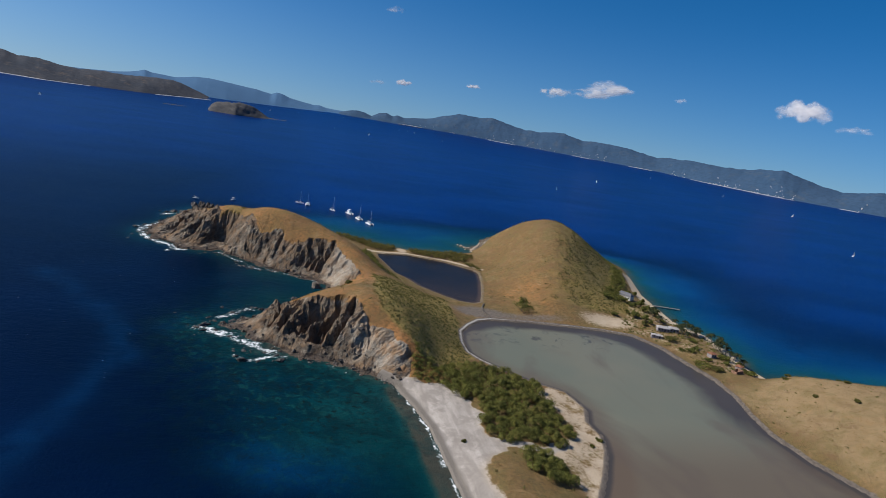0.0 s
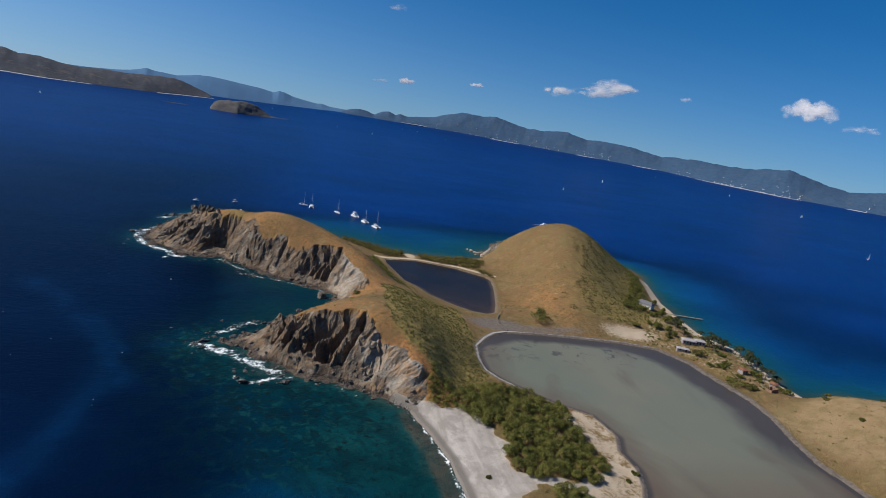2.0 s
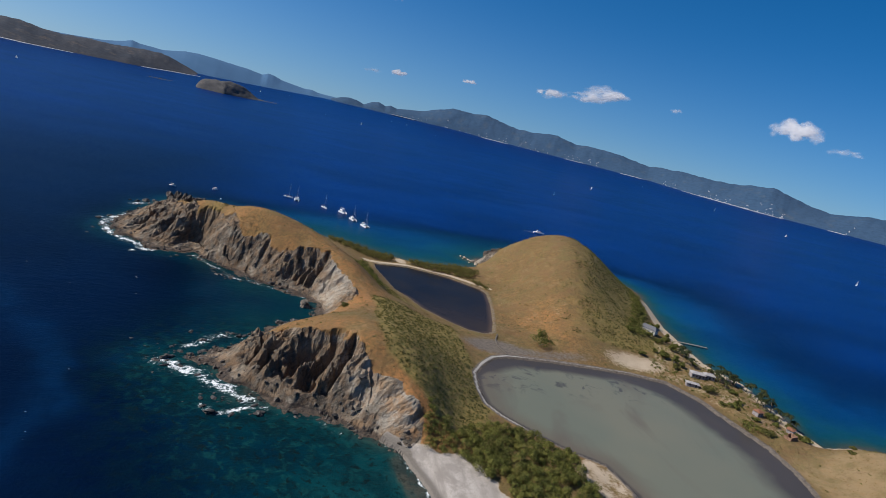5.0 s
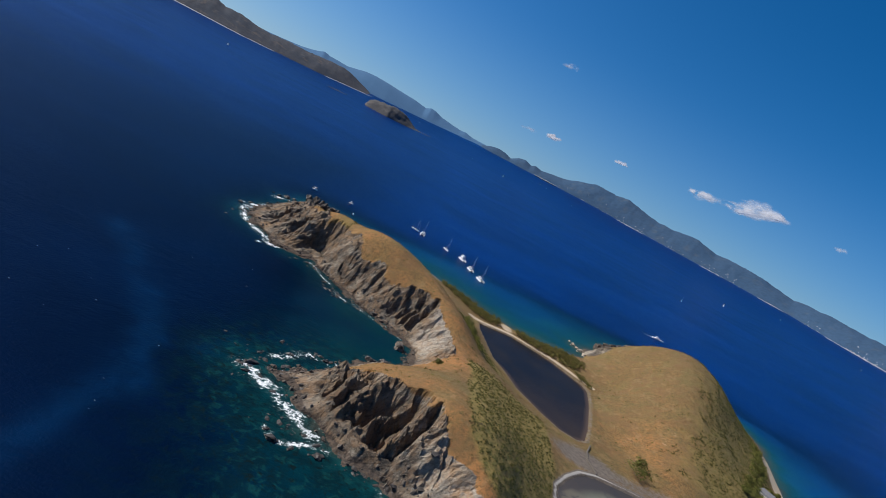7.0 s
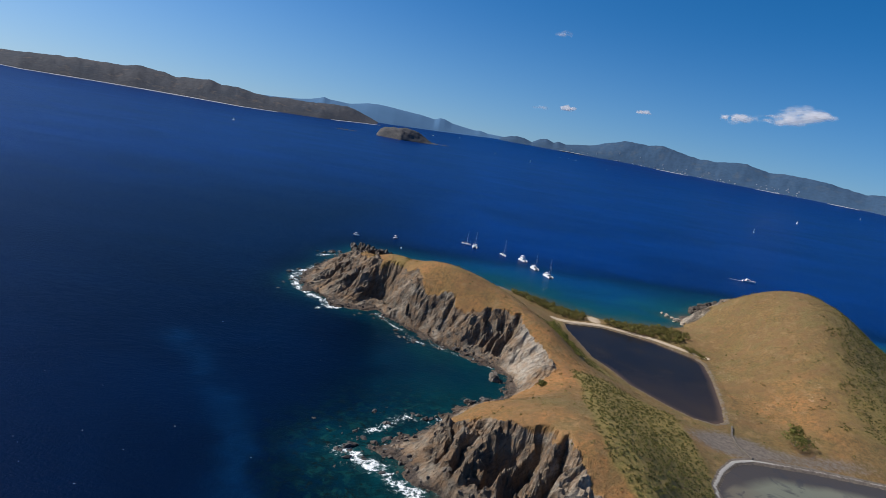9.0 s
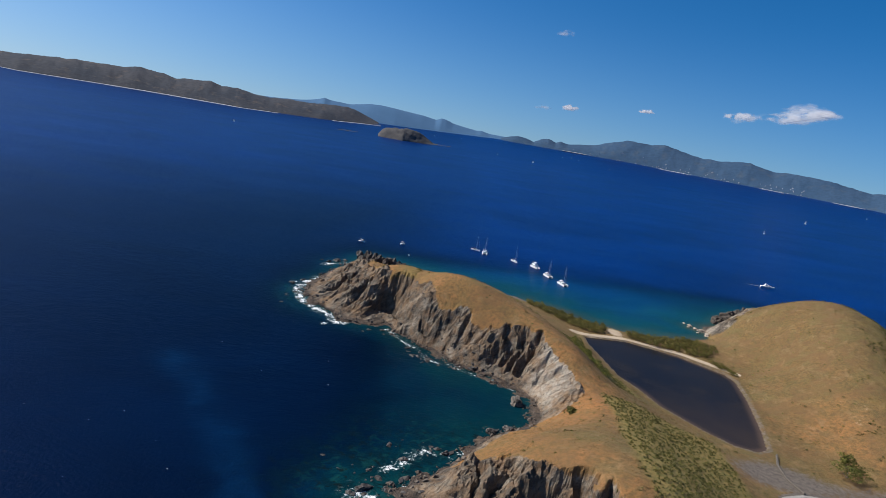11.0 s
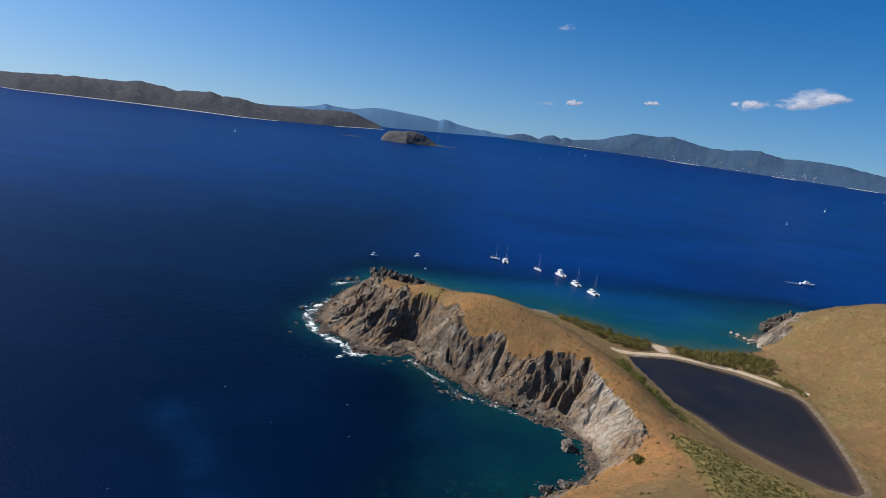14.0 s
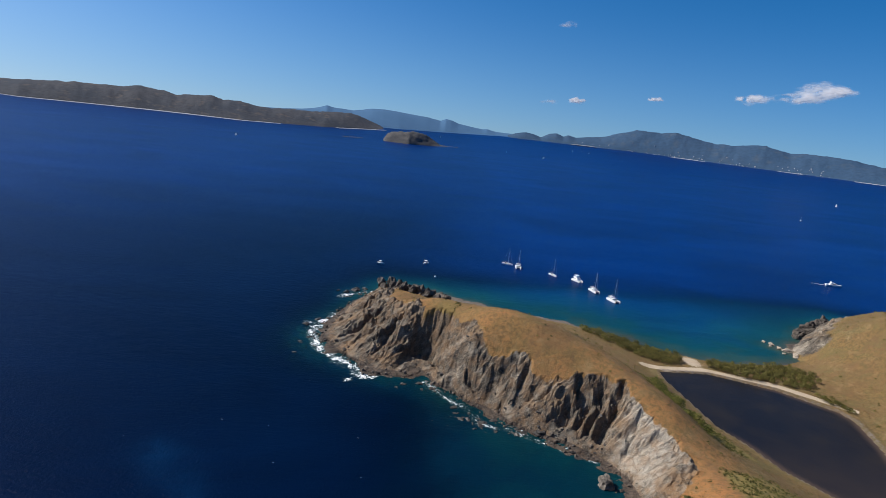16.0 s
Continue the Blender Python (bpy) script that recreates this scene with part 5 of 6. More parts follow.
def rocks_awash():
    rng = np.random.default_rng(6)
    bm = bmesh.new()
    for cx, cy, sx_, sy_, count in ((2, 150, 9, 9, 60), (30, 116, 9, 3, 24), (64, 106, 13, 2, 34), (-80, 356, 5, 14, 40), (-74, 440, 6, 10, 30), (24, 182, 8, 2.5, 22), (56, 207, 7, 2.5, 18), (40, 267, 11, 2, 30), (-8, 303, 9, 2.5, 30), (14, 277, 10, 3, 36), (28, 270, 9, 2.5, 30), (60, 256, 6, 2, 18)):
        for _ in range(count):
            x, y = cx + rng.normal() * sx_, cy + rng.normal() * sy_
            size = 0.35 + 1.2 * rng.random() ** 3
            sub = bmesh.ops.create_icosphere(bm, subdivisions=1, radius=size, matrix=Matrix.Translation((x, y, max(0.0, ground_at(x, y)) - 0.12)) @ Euler((0, 0, rng.random() * 6)).to_matrix().to_4x4() @ Matrix.Diagonal((1.7, 1.0, 0.5, 1)))
            for v in sub["verts"]:
                v.co += Vector(rng.uniform(-0.3, 0.3, 3) * size)
    return tagged(part("rocks", bm, WET_STONE), "dark wet rocks awash off the points", "rocks", kind="stuff")


rocks_awash()


# ---- plants ----
def leaves_mesh(name, rng, centres, radii, per, size, material):
    v, f = leaf_cloud(rng, centres, radii, per, size)
    me = bpy.data.meshes.new(name)
    me.from_pydata(v.tolist(), [], f.tolist())
    me.materials.append(material)
    return me


def scatter(rng, outline, spacing, jitter=0.45):
    xs, ys = [p[0] for p in outline], [p[1] for p in outline]
    X, Y = np.meshgrid(np.arange(min(xs), max(xs), spacing), np.arange(min(ys), max(ys), spacing))
    X = X.ravel() + rng.uniform(-jitter, jitter, X.size) * spacing
    Y = Y.ravel() + rng.uniform(-jitter, jitter, Y.size) * spacing
    keep = outline_distance(X, Y, outline) > 0
    return X[keep], Y[keep]


def thicket(name, label, outline, spacing, tall, per, size, material, seed):
    rng = np.random.default_rng(seed)
    X, Y = scatter(rng, outline, spacing)
    keep = (fbm(X / 7, Y / 7, 3, seed) > 0.27) & (outline_distance(X, Y, outline) > 0.3 * spacing)
    X, Y = X[keep], Y[keep]
    r = spacing * rng.uniform(0.42, 0.85, len(X))
    h = tall * rng.uniform(0.5, 1.25, len(X)) * (0.6 + 0.8 * fbm(X / 9, Y / 9, 2, seed + 1))
    Z = np.array([ground_at(x, y) for x, y in zip(X, Y)])
    ob = new(name, leaves_mesh(name, rng, np.stack([X, Y, Z + h * 0.45], 1), np.stack([r, r, h * 0.62], 1), per, size, material))
    return tagged(ob, label, "bushes", kind="stuff")


THICKET_A = [(119, 83), (127, 60), (135, 52), (128, 45), (130, 31), (129, 26), (147, 25), (149, 30), (154, 24), (161, 22), (170, 28), (174, 34), (174, 46), (175, 72), (176, 86), (171, 96), (152, 106), (138, 106), (126, 100)]
THICKET_B = [(141, 21), (156, 24), (158, 17), (158, 7), (157, -4), (140, -2), (137, 13)]
thicket("thicket", "dense olive green thicket between beach and pond", THICKET_A, 4.1, 4.2, 400, 0.30, LEAF, 3)
thicket("thicket", "round clump of green bushes on shingle", THICKET_B, 3.8, 4.0, 400, 0.30, LEAF, 4)
thicket("mangroves", "low mangrove belt between dark pond and sea", [(104, 412), (119, 400), (133, 398), (146, 384), (142, 368), (128, 368), (112, 380), (96, 398), (84, 420)], 2.8, 3.6, 130, 0.30, MANGROVE, 5)
thicket("mangroves", "low mangrove belt behind a narrow beach", [(156, 380), (176, 379), (216, 387), (226, 372), (222, 360), (210, 350), (178, 357), (160, 366)], 2.8, 3.6, 130, 0.30, MANGROVE, 6)
thicket("mangroves", "mangrove patch at the pond's corner", [(208, 346), (224, 334), (220, 324), (212, 332)], 2.4, 2.8, 120, 0.30, MANGROVE, 7)
thicket("thicket", "dark green bushes on the slope above the pond", [(104, 326), (112, 322), (116, 300), (112, 284), (120, 262), (112, 258), (104, 276), (106, 300)], 3.4, 3.6, 110, 0.34, LEAF, 8)
thicket("thicket", "green bushes at the foot of the bluff", [(105, 85), (112, 79), (118, 78), (124, 88), (118, 101), (110, 103), (106, 96)], 2.6, 2.0, 130, 0.27, LEAF, 9)
thicket("thicket", "green bushes on the hill's seaward foot", [(318, 238), (330, 250), (344, 274), (362, 300), (384, 345), (372, 350), (350, 312), (330, 278), (306, 250)], 3.4, 3.6, 50, 0.42, LEAF, 10)


def tufts(name, label, count, field, radius, per, size, material, seed, flat=0.7):
    rng = np.random.default_rng(seed)
    j, i = np.where(field)
    area = np.gradient(gy)[j] * np.gradient(gx)[i]
    n = rng.choice(len(j), count, replace=True, p=area / area.sum())
    x = GX[j[n], i[n]] + rng.uniform(-0.7, 0.7, count)
    y = GY[j[n], i[n]] + rng.uniform(-0.7, 0.7, count)
    r = radius * (0.5 + 1.0 * rng.random(count) ** 1.5)
    z = np.array([ground_at(a, b) for a, b in zip(x, y)]) + r * 0.2
    ob = new(name, leaves_mesh(name, rng, np.stack([x, y, z], 1), np.stack([r, r, r * flat], 1), per, size, material))
    return tagged(ob, label, "plants", kind="stuff")


OPEN = (ROCK < 0.25) & (SANDY < 0.3) & (MUDDY < 0.3) & (SHORE > 3) & (PN < -4) & (PS < -4) & (GY > -20) & (GX < 440)
tufts("scrub", "low green scrub dotting the hillsides", 8600, OPEN & (GREENISH + 1.1 * (fbm(GX / 9, GY / 9, 4, 94) - 0.5) > 0.45), 0.6, 11, 0.27, SCRUB, 12)
tufts("grass_tufts", "dry straw-coloured grass tufts on the hills", 13000, OPEN & (GREENISH < 0.5), 0.34, 6, 0.18, STRAW, 13, 0.5)
tufts("scrub", "scrub and weeds between the shore houses", 420, (village > 0.3) & (SHORE > 5), 1.0, 26, 0.28, LEAF, 15)
tufts("scrub", "scattered dark shrubs among dry grass", 420, OPEN & (GREENISH < 0.5), 0.9, 16, 0.30, SCRUB, 14)


def shrub(x, y, wide, tall, seed, label, material=LEAF):
    """A single bush: a short forked trunk and a lobed leafy crown."""
    rng = np.random.default_rng(seed)
    ob = new("bush")
    ob.location = (x, y, ground_at(x, y) - 0.1)
    bm = bmesh.new()
    for k in range(4):
        a = k * 1.7 + seed
        tube(bm, (0, 0, 0), (math.cos(a) * wide * 0.4, math.sin(a) * wide * 0.4, tall * 0.6), 0.16, 0.06, 6)
    part("trunk", bm, BARK, ob)
    lobes = 9
    c = np.stack([rng.uniform(-0.6, 0.6, lobes) * wide, rng.uniform(-0.6, 0.6, lobes) * wide, tall * rng.uniform(0.35, 0.8, lobes)], 1)
    r = np.stack([wide * rng.uniform(0.35, 0.6, lobes)] * 2 + [tall * rng.uniform(0.25, 0.4, lobes)], 1)
    crown = new("crown", leaves_mesh("crown", rng, c, r, 110, 0.36, material))
    crown.parent = ob
    return tagged(ob, label, "bush", "single bushes")


shrub(217, 211, 9.4, 6.4, 1, "round green bush on the dry hill's foot")
shrub(221, 218, 4.0, 7.0, 2, "taller small tree behind a round bush")
for k, (x, y, wide, tall) in enumerate(((320, 165, 5.6, 4.0), (319, 214, 4.0, 4.0), (336, 228, 3.6, 4.4), (318, 199, 3.0, 3.4), (323, 146, 3.4, 2.8), (315, 125, 7.0, 3.0), (321, 118, 5.4, 2.8), (343, 137, 4.6, 3.0), (346, 114, 4.4, 2.8),
                                        (348, 127, 3.6, 3.2), (330, 240, 3.0, 3.2), (345, 247, 3.4, 4.0), (352, 236, 2.6, 3.0), (326, 132, 2.4, 2.0), (330, 150, 2.6, 2.4), (312, 178, 2.4, 2.0), (338, 165, 3.0, 2.6), (300, 214, 3.0, 2.6), (344, 118, 3.0, 2.2))):
    shrub(x, y, wide, tall, 30 + k, "green bush among the shore houses", LEAF if k % 3 else SCRUB)
for k, (x, y, wide, tall) in enumerate(((320, 216, 3.4, 4.4), (342, 233, 3.0, 4.6), (323, 207, 3.2, 4.2), (325, 201, 2.6, 3.6), (316, 222, 2.4, 3.0), (344, 223, 2.6, 4.0), (346, 247, 3.2, 4.6), (310, 247, 3.6, 3.4), (326, 268, 4.0, 3.6), (352, 297, 3.6, 4.0),
                                        (361, 281, 2.6, 3.6), (358, 262, 2.4, 3.4), (332, 252, 3.0, 3.6), (350, 275, 3.0, 3.8), (337, 243, 2.4, 3.4), (329, 213, 2.2, 3.4), (318, 150, 2.0, 1.8), (350, 200, 2.0, 2.6), (342, 208, 2.2, 2.0), (338, 128, 2.4, 2.0))):
    shrub(x, y, wide, tall, 130 + k, "dense dark green tree beside the shore houses", LEAF)
shrub(186, 33, 1.6, 1.4, 70, "small lone bush on pale shingle")
shrub(180, 28, 1.0, 0.9, 71, "small lone bush on pale shingle")
shrub(119, 30, 1.0, 0.8, 72, "small dark bush on the white beach", SCRUB)
shrub(84, 211, 3.0, 1.8, 73, "dark shrub at the top of the cliff", SCRUB)
for k, (x, y) in enumerate(((384, 84), (352, 92), (345, 88), (372, 70), (338, 60), (350, 45))):
    shrub(x, y, 1.6 + 0.3 * k % 1.2, 1.5, 80 + k, "low shrub on the dry southern rise", SCRUB)


def palm(tall, seed):
    """A coconut palm with a leaning trunk and drooping fronds."""
    rng = random.Random(seed)
    ob = new("palm_tree")
    bm = bmesh.new()
    lean = Vector((rng.uniform(-0.2, 0.3), rng.uniform(-0.25, 0.25), 0))
    pts = [lean * tall * (k / 6) ** 2 + Vector((0, 0, tall * k / 6)) for k in range(7)]
    for k in range(6):
        tube(bm, pts[k], pts[k + 1], 0.24 - 0.02 * k, 0.22 - 0.02 * k, 8)
    part("trunk", bm, BARK, ob)
    bm = bmesh.new()
    for k in range(15):
        a = k * 2.4 + rng.uniform(-0.2, 0.2)
        rise = rng.uniform(-0.1, 0.9)
        length = rng.uniform(2.6, 3.6)
        side = Vector((-math.sin(a), math.cos(a), 0))
        last = None
        for s in range(7):
            t = s / 6
            c = pts[-1] + Vector((math.cos(a) * length * t, math.sin(a) * length * t, length * (rise * t - (0.55 + rise * 0.6) * t * t)))
            w = 0.62 * math.sin(math.pi * (0.12 + 0.86 * t)) + 0.04
            droop = Vector((0, 0, -w * 0.55))
            row = [bm.verts.new(c - side * w + droop), bm.verts.new(c), bm.verts.new(c + side * w + droop)]
            if last:
                bm.faces.new((last[0], last[1], row[1], row[0]))
                bm.faces.new((last[1], last[2], row[2], row[1]))
            last = row
    part("crown", bm, PALM, ob)
    ob.location = (0, 0, -50)
    return tagged(ob, "tall coconut palm near the beach houses", "palm tree", "palms along the beach")


PALM_SPOTS = [(341, 183), (345, 181), (349, 180), (352, 178), (347, 185), (355, 182), (338, 178), (360, 171), (349, 155), (355, 157), (353, 147), (352, 142), (346, 150), (357, 164), (340, 222), (345, 226), (343, 216), (349, 232), (335, 203), (331, 208),
              (338, 172), (350, 136), (347, 133), (352, 128), (347, 188), (352, 186), (358, 188), (356, 184), (349, 192), (361, 176), (359, 161), (355, 160), (358, 151), (349, 148), (344, 192), (354, 191)]
palm_kinds = [palm(6.5, 1), palm(8.0, 2), palm(5.4, 3)]
for k, (x, y) in enumerate(PALM_SPOTS):
    m = pose(x, y, ground_at(x, y) - 0.15, 0, 0, k * 77)
    if k < 3:
        palm_kinds[k].matrix_world = m
    else:
        copy_thing(palm_kinds[k % 3], m)


# ---- boats ----
def spar(name, parent, *runs, material=ALU, label=""):
    for a, b, r0, r1 in runs:
        part(name, tube(bmesh.new(), a, b, r0, r1, 6), material, parent, label)


def strip_windows(parent, x0, x1, w, z0, z1):
    for sgn in (-1, 1):
        bm = box(bmesh.new(), x0, x1, sgn * w - 0.03, sgn * w + 0.03, z0, z1)
        part("window", bm, TINT, parent)
    part("window", box(bmesh.new(), x1 - 0.02, x1 + 0.06, -w * 0.85, w * 0.85, z0, z1), TINT, parent)


def catamaran(length=13.0, beam=7.0, mast=19.0):
    ob = new("catamaran")
    for sgn in (-1, 1):
        part("hull", hull(length, 1.9, 1.55, 0.5, sgn * (beam / 2 - 0.95), full=0.85), GELCOAT, ob)
    part("bridge_deck", box(bmesh.new(), -length * 0.42, length * 0.16, -beam / 2 + 0.9, beam / 2 - 0.9, 0.85, 1.6, 0.05, 0.08), GELCOAT, ob)
    part("trampoline", box(bmesh.new(), length * 0.165, length * 0.40, -beam / 2 + 1.5, beam / 2 - 1.5, 1.35, 1.40), plain("trampoline_net", (0.22, 0.23, 0.25), 0.9), ob)
    part("crossbeam", tube(bmesh.new(), (length * 0.41, -beam / 2 + 0.9, 1.45), (length * 0.41, beam / 2 - 0.9, 1.45), 0.12), ALU, ob)
    cabin = part("cabin", box(bmesh.new(), -length * 0.22, length * 0.15, -2.3, 2.3, 1.6, 2.75, 0.32, 0.12), GELCOAT, ob)
    strip_windows(cabin, -length * 0.16, length * 0.135, 2.16, 1.95, 2.4)
    part("bimini", box(bmesh.new(), -length * 0.42, -length * 0.16, -2.2, 2.2, 3.3, 3.45, 0.1, 0.05), DECK, ob, "off-white cockpit hardtop")
    spar("bimini_post", ob, *[((x, y, 1.6), (x, y, 3.35), 0.05, 0.05) for x in (-length * 0.40, -length * 0.20) for y in (-2.0, 2.0)])
    spar("mast", ob, ((length * 0.06, 0, 2.6), (length * 0.05, 0, mast), 0.17, 0.10))
    spar("spreader", ob, ((length * 0.06, -1.1, mast * 0.6), (length * 0.06, 1.1, mast * 0.6), 0.05, 0.05))
    spar("boom", ob, ((length * 0.05, 0, 4.0), (-length * 0.36, 0, 4.1), 0.13, 0.11))
    part("sail_cover", tube(bmesh.new(), (length * 0.04, 0, 4.3), (-length * 0.34, 0, 4.35), 0.30, 0.18), CANVAS, ob, "blue canvas sail cover")
    spar("stay", ob, ((length * 0.42, 0, 1.5), (length * 0.055, 0, mast * 0.93), 0.06, 0.03), ((0, beam / 2 - 0.4, 1.6), (length * 0.05, 0, mast * 0.9), 0.025, 0.02), ((0, -beam / 2 + 0.4, 1.6), (length * 0.05, 0, mast * 0.9), 0.025, 0.02))
    part("dinghy", hull(3.2, 1.5, 0.5, 0.1), RUBBER, ob, "grey inflatable dinghy on davits").location = (-length * 0.47, 0, 1.1)
    return ob


def sloop(length=12.0, beam=3.8, mast=17.5):
    ob = new("sailing_yacht")
    part("hull", hull(length, beam, 1.25, 0.6), GELCOAT, ob)
    part("deck", box(bmesh.new(), -length * 0.47, length * 0.30, -beam * 0.36, beam * 0.36, 1.2, 1.38, 0.06), DECK, ob)
    cabin = part("cabin", box(bmesh.new(), -length * 0.12, length * 0.22, -beam * 0.29, beam * 0.29, 1.35, 1.9, 0.15, 0.06), GELCOAT, ob)
    strip_windows(cabin, -length * 0.08, length * 0.19, beam * 0.27, 1.5, 1.75)
    part("sprayhood", box(bmesh.new(), -length * 0.19, -length * 0.11, -beam * 0.3, beam * 0.3, 1.4, 2.3, 0.18, 0.08), CANVAS, ob, "blue canvas sprayhood")
    part("bimini", box(bmesh.new(), -length * 0.42, -length * 0.22, -beam * 0.33, beam * 0.33, 2.9, 3.0, 0.05), CANVAS, ob, "blue canvas bimini")
    spar("bimini_post", ob, *[((x, y, 1.3), (x, y, 2.95), 0.04, 0.04) for x in (-length * 0.41, -length * 0.23) for y in (-beam * 0.3, beam * 0.3)])
    spar("mast", ob, ((length * 0.08, 0, 1.3), (length * 0.07, 0, mast), 0.14, 0.08))
    spar("boom", ob, ((length * 0.08, 0, 2.8), (-length * 0.28, 0, 2.9), 0.11, 0.09))
    part("sail_cover", tube(bmesh.new(), (length * 0.07, 0, 3.0), (-length * 0.26, 0, 3.05), 0.24, 0.15), CANVAS, ob, "blue canvas sail cover")
    spar("stay", ob, ((length * 0.49, 0, 1.5), (length * 0.075, 0, mast * 0.97), 0.05, 0.03), ((-length * 0.48, 0, 1.3), (length * 0.07, 0, mast), 0.02, 0.02), ((length * 0.06, beam * 0.45, 1.3), (length * 0.07, 0, mast * 0.8), 0.02, 0.02), ((length * 0.06, -beam * 0.45, 1.3), (length * 0.07, 0, mast * 0.8), 0.02, 0.02))
    return ob


def power_catamaran(length=12.5, beam=6.6):
    ob = new("motor_catamaran")
    for sgn in (-1, 1):
        part("hull", hull(length, 2.1, 1.7, 0.4, sgn * (beam / 2 - 1.0), full=0.95), GELCOAT, ob)
    part("main_deck", box(bmesh.new(), -length * 0.45, length * 0.28, -beam / 2 + 0.6, beam / 2 - 0.6, 1.0, 1.8, 0.08, 0.08), GELCOAT, ob)
    cabin = part("cabin", box(bmesh.new(), -length * 0.26, length * 0.2, -2.5, 2.5, 1.8, 3.4, 0.35, 0.15), GELCOAT, ob)
    strip_windows(cabin, -length * 0.2, length * 0.17, 2.32, 2.3, 2.9)
    part("flybridge", box(bmesh.new(), -length * 0.34, length * 0.08, -2.1, 2.1, 3.4, 4.1, 0.1, 0.1), GELCOAT, ob)
    part("hardtop", box(bmesh.new(), -length * 0.32, length * 0.04, -2.0, 2.0, 5.4, 5.6, 0.12, 0.05), GELCOAT, ob)
    spar("post", ob, *[((x, y, 4.0), (x, y, 5.45), 0.07, 0.07) for x in (-length * 0.29, 0.1) for y in (-1.7, 1.7)], material=GELCOAT)
    return ob


def launch(length=7.5, beam=2.5):
    ob = new("motorboat")
    part("hull", hull(length, beam, 0.95, 0.35), GELCOAT, ob)
    part("deck", box(bmesh.new(), -length * 0.44, length * 0.28, -beam * 0.36, beam * 0.36, 0.8, 1.0, 0.04), DECK, ob)
    part("console", box(bmesh.new(), -0.7, 0.6, -0.5, 0.5, 1.0, 1.8, 0.12, 0.05), GELCOAT, ob)
    part("canopy", box(bmesh.new(), -1.6, 1.2, -1.0, 1.0, 2.7, 2.82, 0.05, 0.03), DECK, ob, "off-white canopy")
    spar("post", ob, *[((x, y, 1.0), (x, y, 2.75), 0.04, 0.04) for x in (-1.3, 0.9) for y in (-0.85, 0.85)])
    part("outboard", box(bmesh.new(), -length * 0.53, -length * 0.46, -0.3, 0.3, 0.2, 1.5, 0.05, 0.05), TINT, ob, "black outboard engine")
    return ob


def motor_yacht(length=16.0, beam=4.6):
    ob = new("motor_yacht")
    part("hull", hull(length, beam, 1.7, 0.5, rake=0.1), GELCOAT, ob)
    cabin = part("cabin", box(bmesh.new(), -length * 0.28, length * 0.16, -1.8, 1.8, 1.6, 3.1, 0.45, 0.15), GELCOAT, ob)
    strip_windows(cabin, -length * 0.2, length * 0.13, 1.6, 2.05, 2.6)
    part("flybridge", box(bmesh.new(), -length * 0.22, length * 0.04, -1.4, 1.4, 3.1, 3.8, 0.2, 0.1), GELCOAT, ob)
    part("radar_arch", box(bmesh.new(), -length * 0.2, -length * 0.16, -1.4, 1.4, 3.8, 4.9, 0.05, 0.05), GELCOAT, ob)
    return ob


def under_sail(length=12.0, mast=17.0):
    ob = new("sailing_yacht")
    part("hull", hull(length, 3.7, 1.25, 0.6), GELCOAT, ob)
    part("cabin", box(bmesh.new(), -length * 0.12, length * 0.22, -1.05, 1.05, 1.2, 1.8, 0.15, 0.06), GELCOAT, ob)
    spar("mast", ob, ((length * 0.08, 0, 1.2), (length * 0.07, 0, mast), 0.14, 0.08))
    for name, corners in (("mainsail", ((length * 0.07, 0, 2.6), (-length * 0.30, 0.7, 2.7), (length * 0.07, 0, mast - 0.3))), ("jib", ((length * 0.48, 0, 1.6), (length * 0.02, 0.8, 1.9), (length * 0.075, 0, mast * 0.9)))):
        bm = bmesh.new()
        a, b, c = (Vector(p) for p in corners)
        rows = []
        for i in range(7):
            t = i / 6
            rows.append([bm.verts.new(a.lerp(b, s / 5).lerp(c, t) + Vector((0, 0.55 * math.sin(math.pi * s / 5) * (1 - t), 0))) for s in range(6)])
        for p, q in zip(rows, rows[1:]):
            for s in range(5):
                bm.faces.new((p[s], p[s + 1], q[s + 1], q[s]))
        bmesh.ops.solidify(bm, geom=bm.faces[:], thickness=0.03)
        part(name, bm, SAILCLOTH, ob, smooth=True)
    return ob


def moor(ob, x, y, turn, label, category, group, z=0.0, scale=1.0):
    ob.matrix_world = pose(x, y, z, 0, 0, turn) @ Matrix.Scale(scale, 4)
    return tagged(ob, label, category, group)


BOAT_GROUP = "boats at anchor in the bay"
moor(sloop(11.0, 3.5, 17.0), 52.6, 592, -25, "white sailing yacht at anchor, sails stowed", "sailing yacht", BOAT_GROUP)
moor(catamaran(11.5, 6.2, 18.5), 62.5, 582, -92, "white sailing catamaran at anchor, bows to the wind", "catamaran", BOAT_GROUP)
moor(sloop(10.5, 3.5, 17.5), 94.0, 566, -62, "white sailing yacht with blue canvas at anchor", "sailing yacht", BOAT_GROUP)
moor(power_catamaran(11.0, 5.8), 115.0, 555, -62, "white motor catamaran with flybridge at anchor", "motor catamaran", BOAT_GROUP)
moor(catamaran(11.0, 6.0, 18.0), 124.0, 524.5, -72, "white sailing catamaran with tall mast at anchor", "catamaran", BOAT_GROUP)
moor(catamaran(12.0, 6.5, 19.0), 134.6, 500.5, -70, "large white sailing catamaran moored near the mangroves", "catamaran", BOAT_GROUP)
moor(launch(6.8, 2.6), -67, 541, -10, "small white motorboat lying off the headland", "motorboat", "small motorboats")
moor(launch(5.6, 2.3), -26.6, 560, 30, "small white motorboat on a mooring", "motorboat", "small motorboats")
moor(motor_yacht(), 420, 660, -8, "white motor yacht under way leaving a wake", "motor yacht", "")
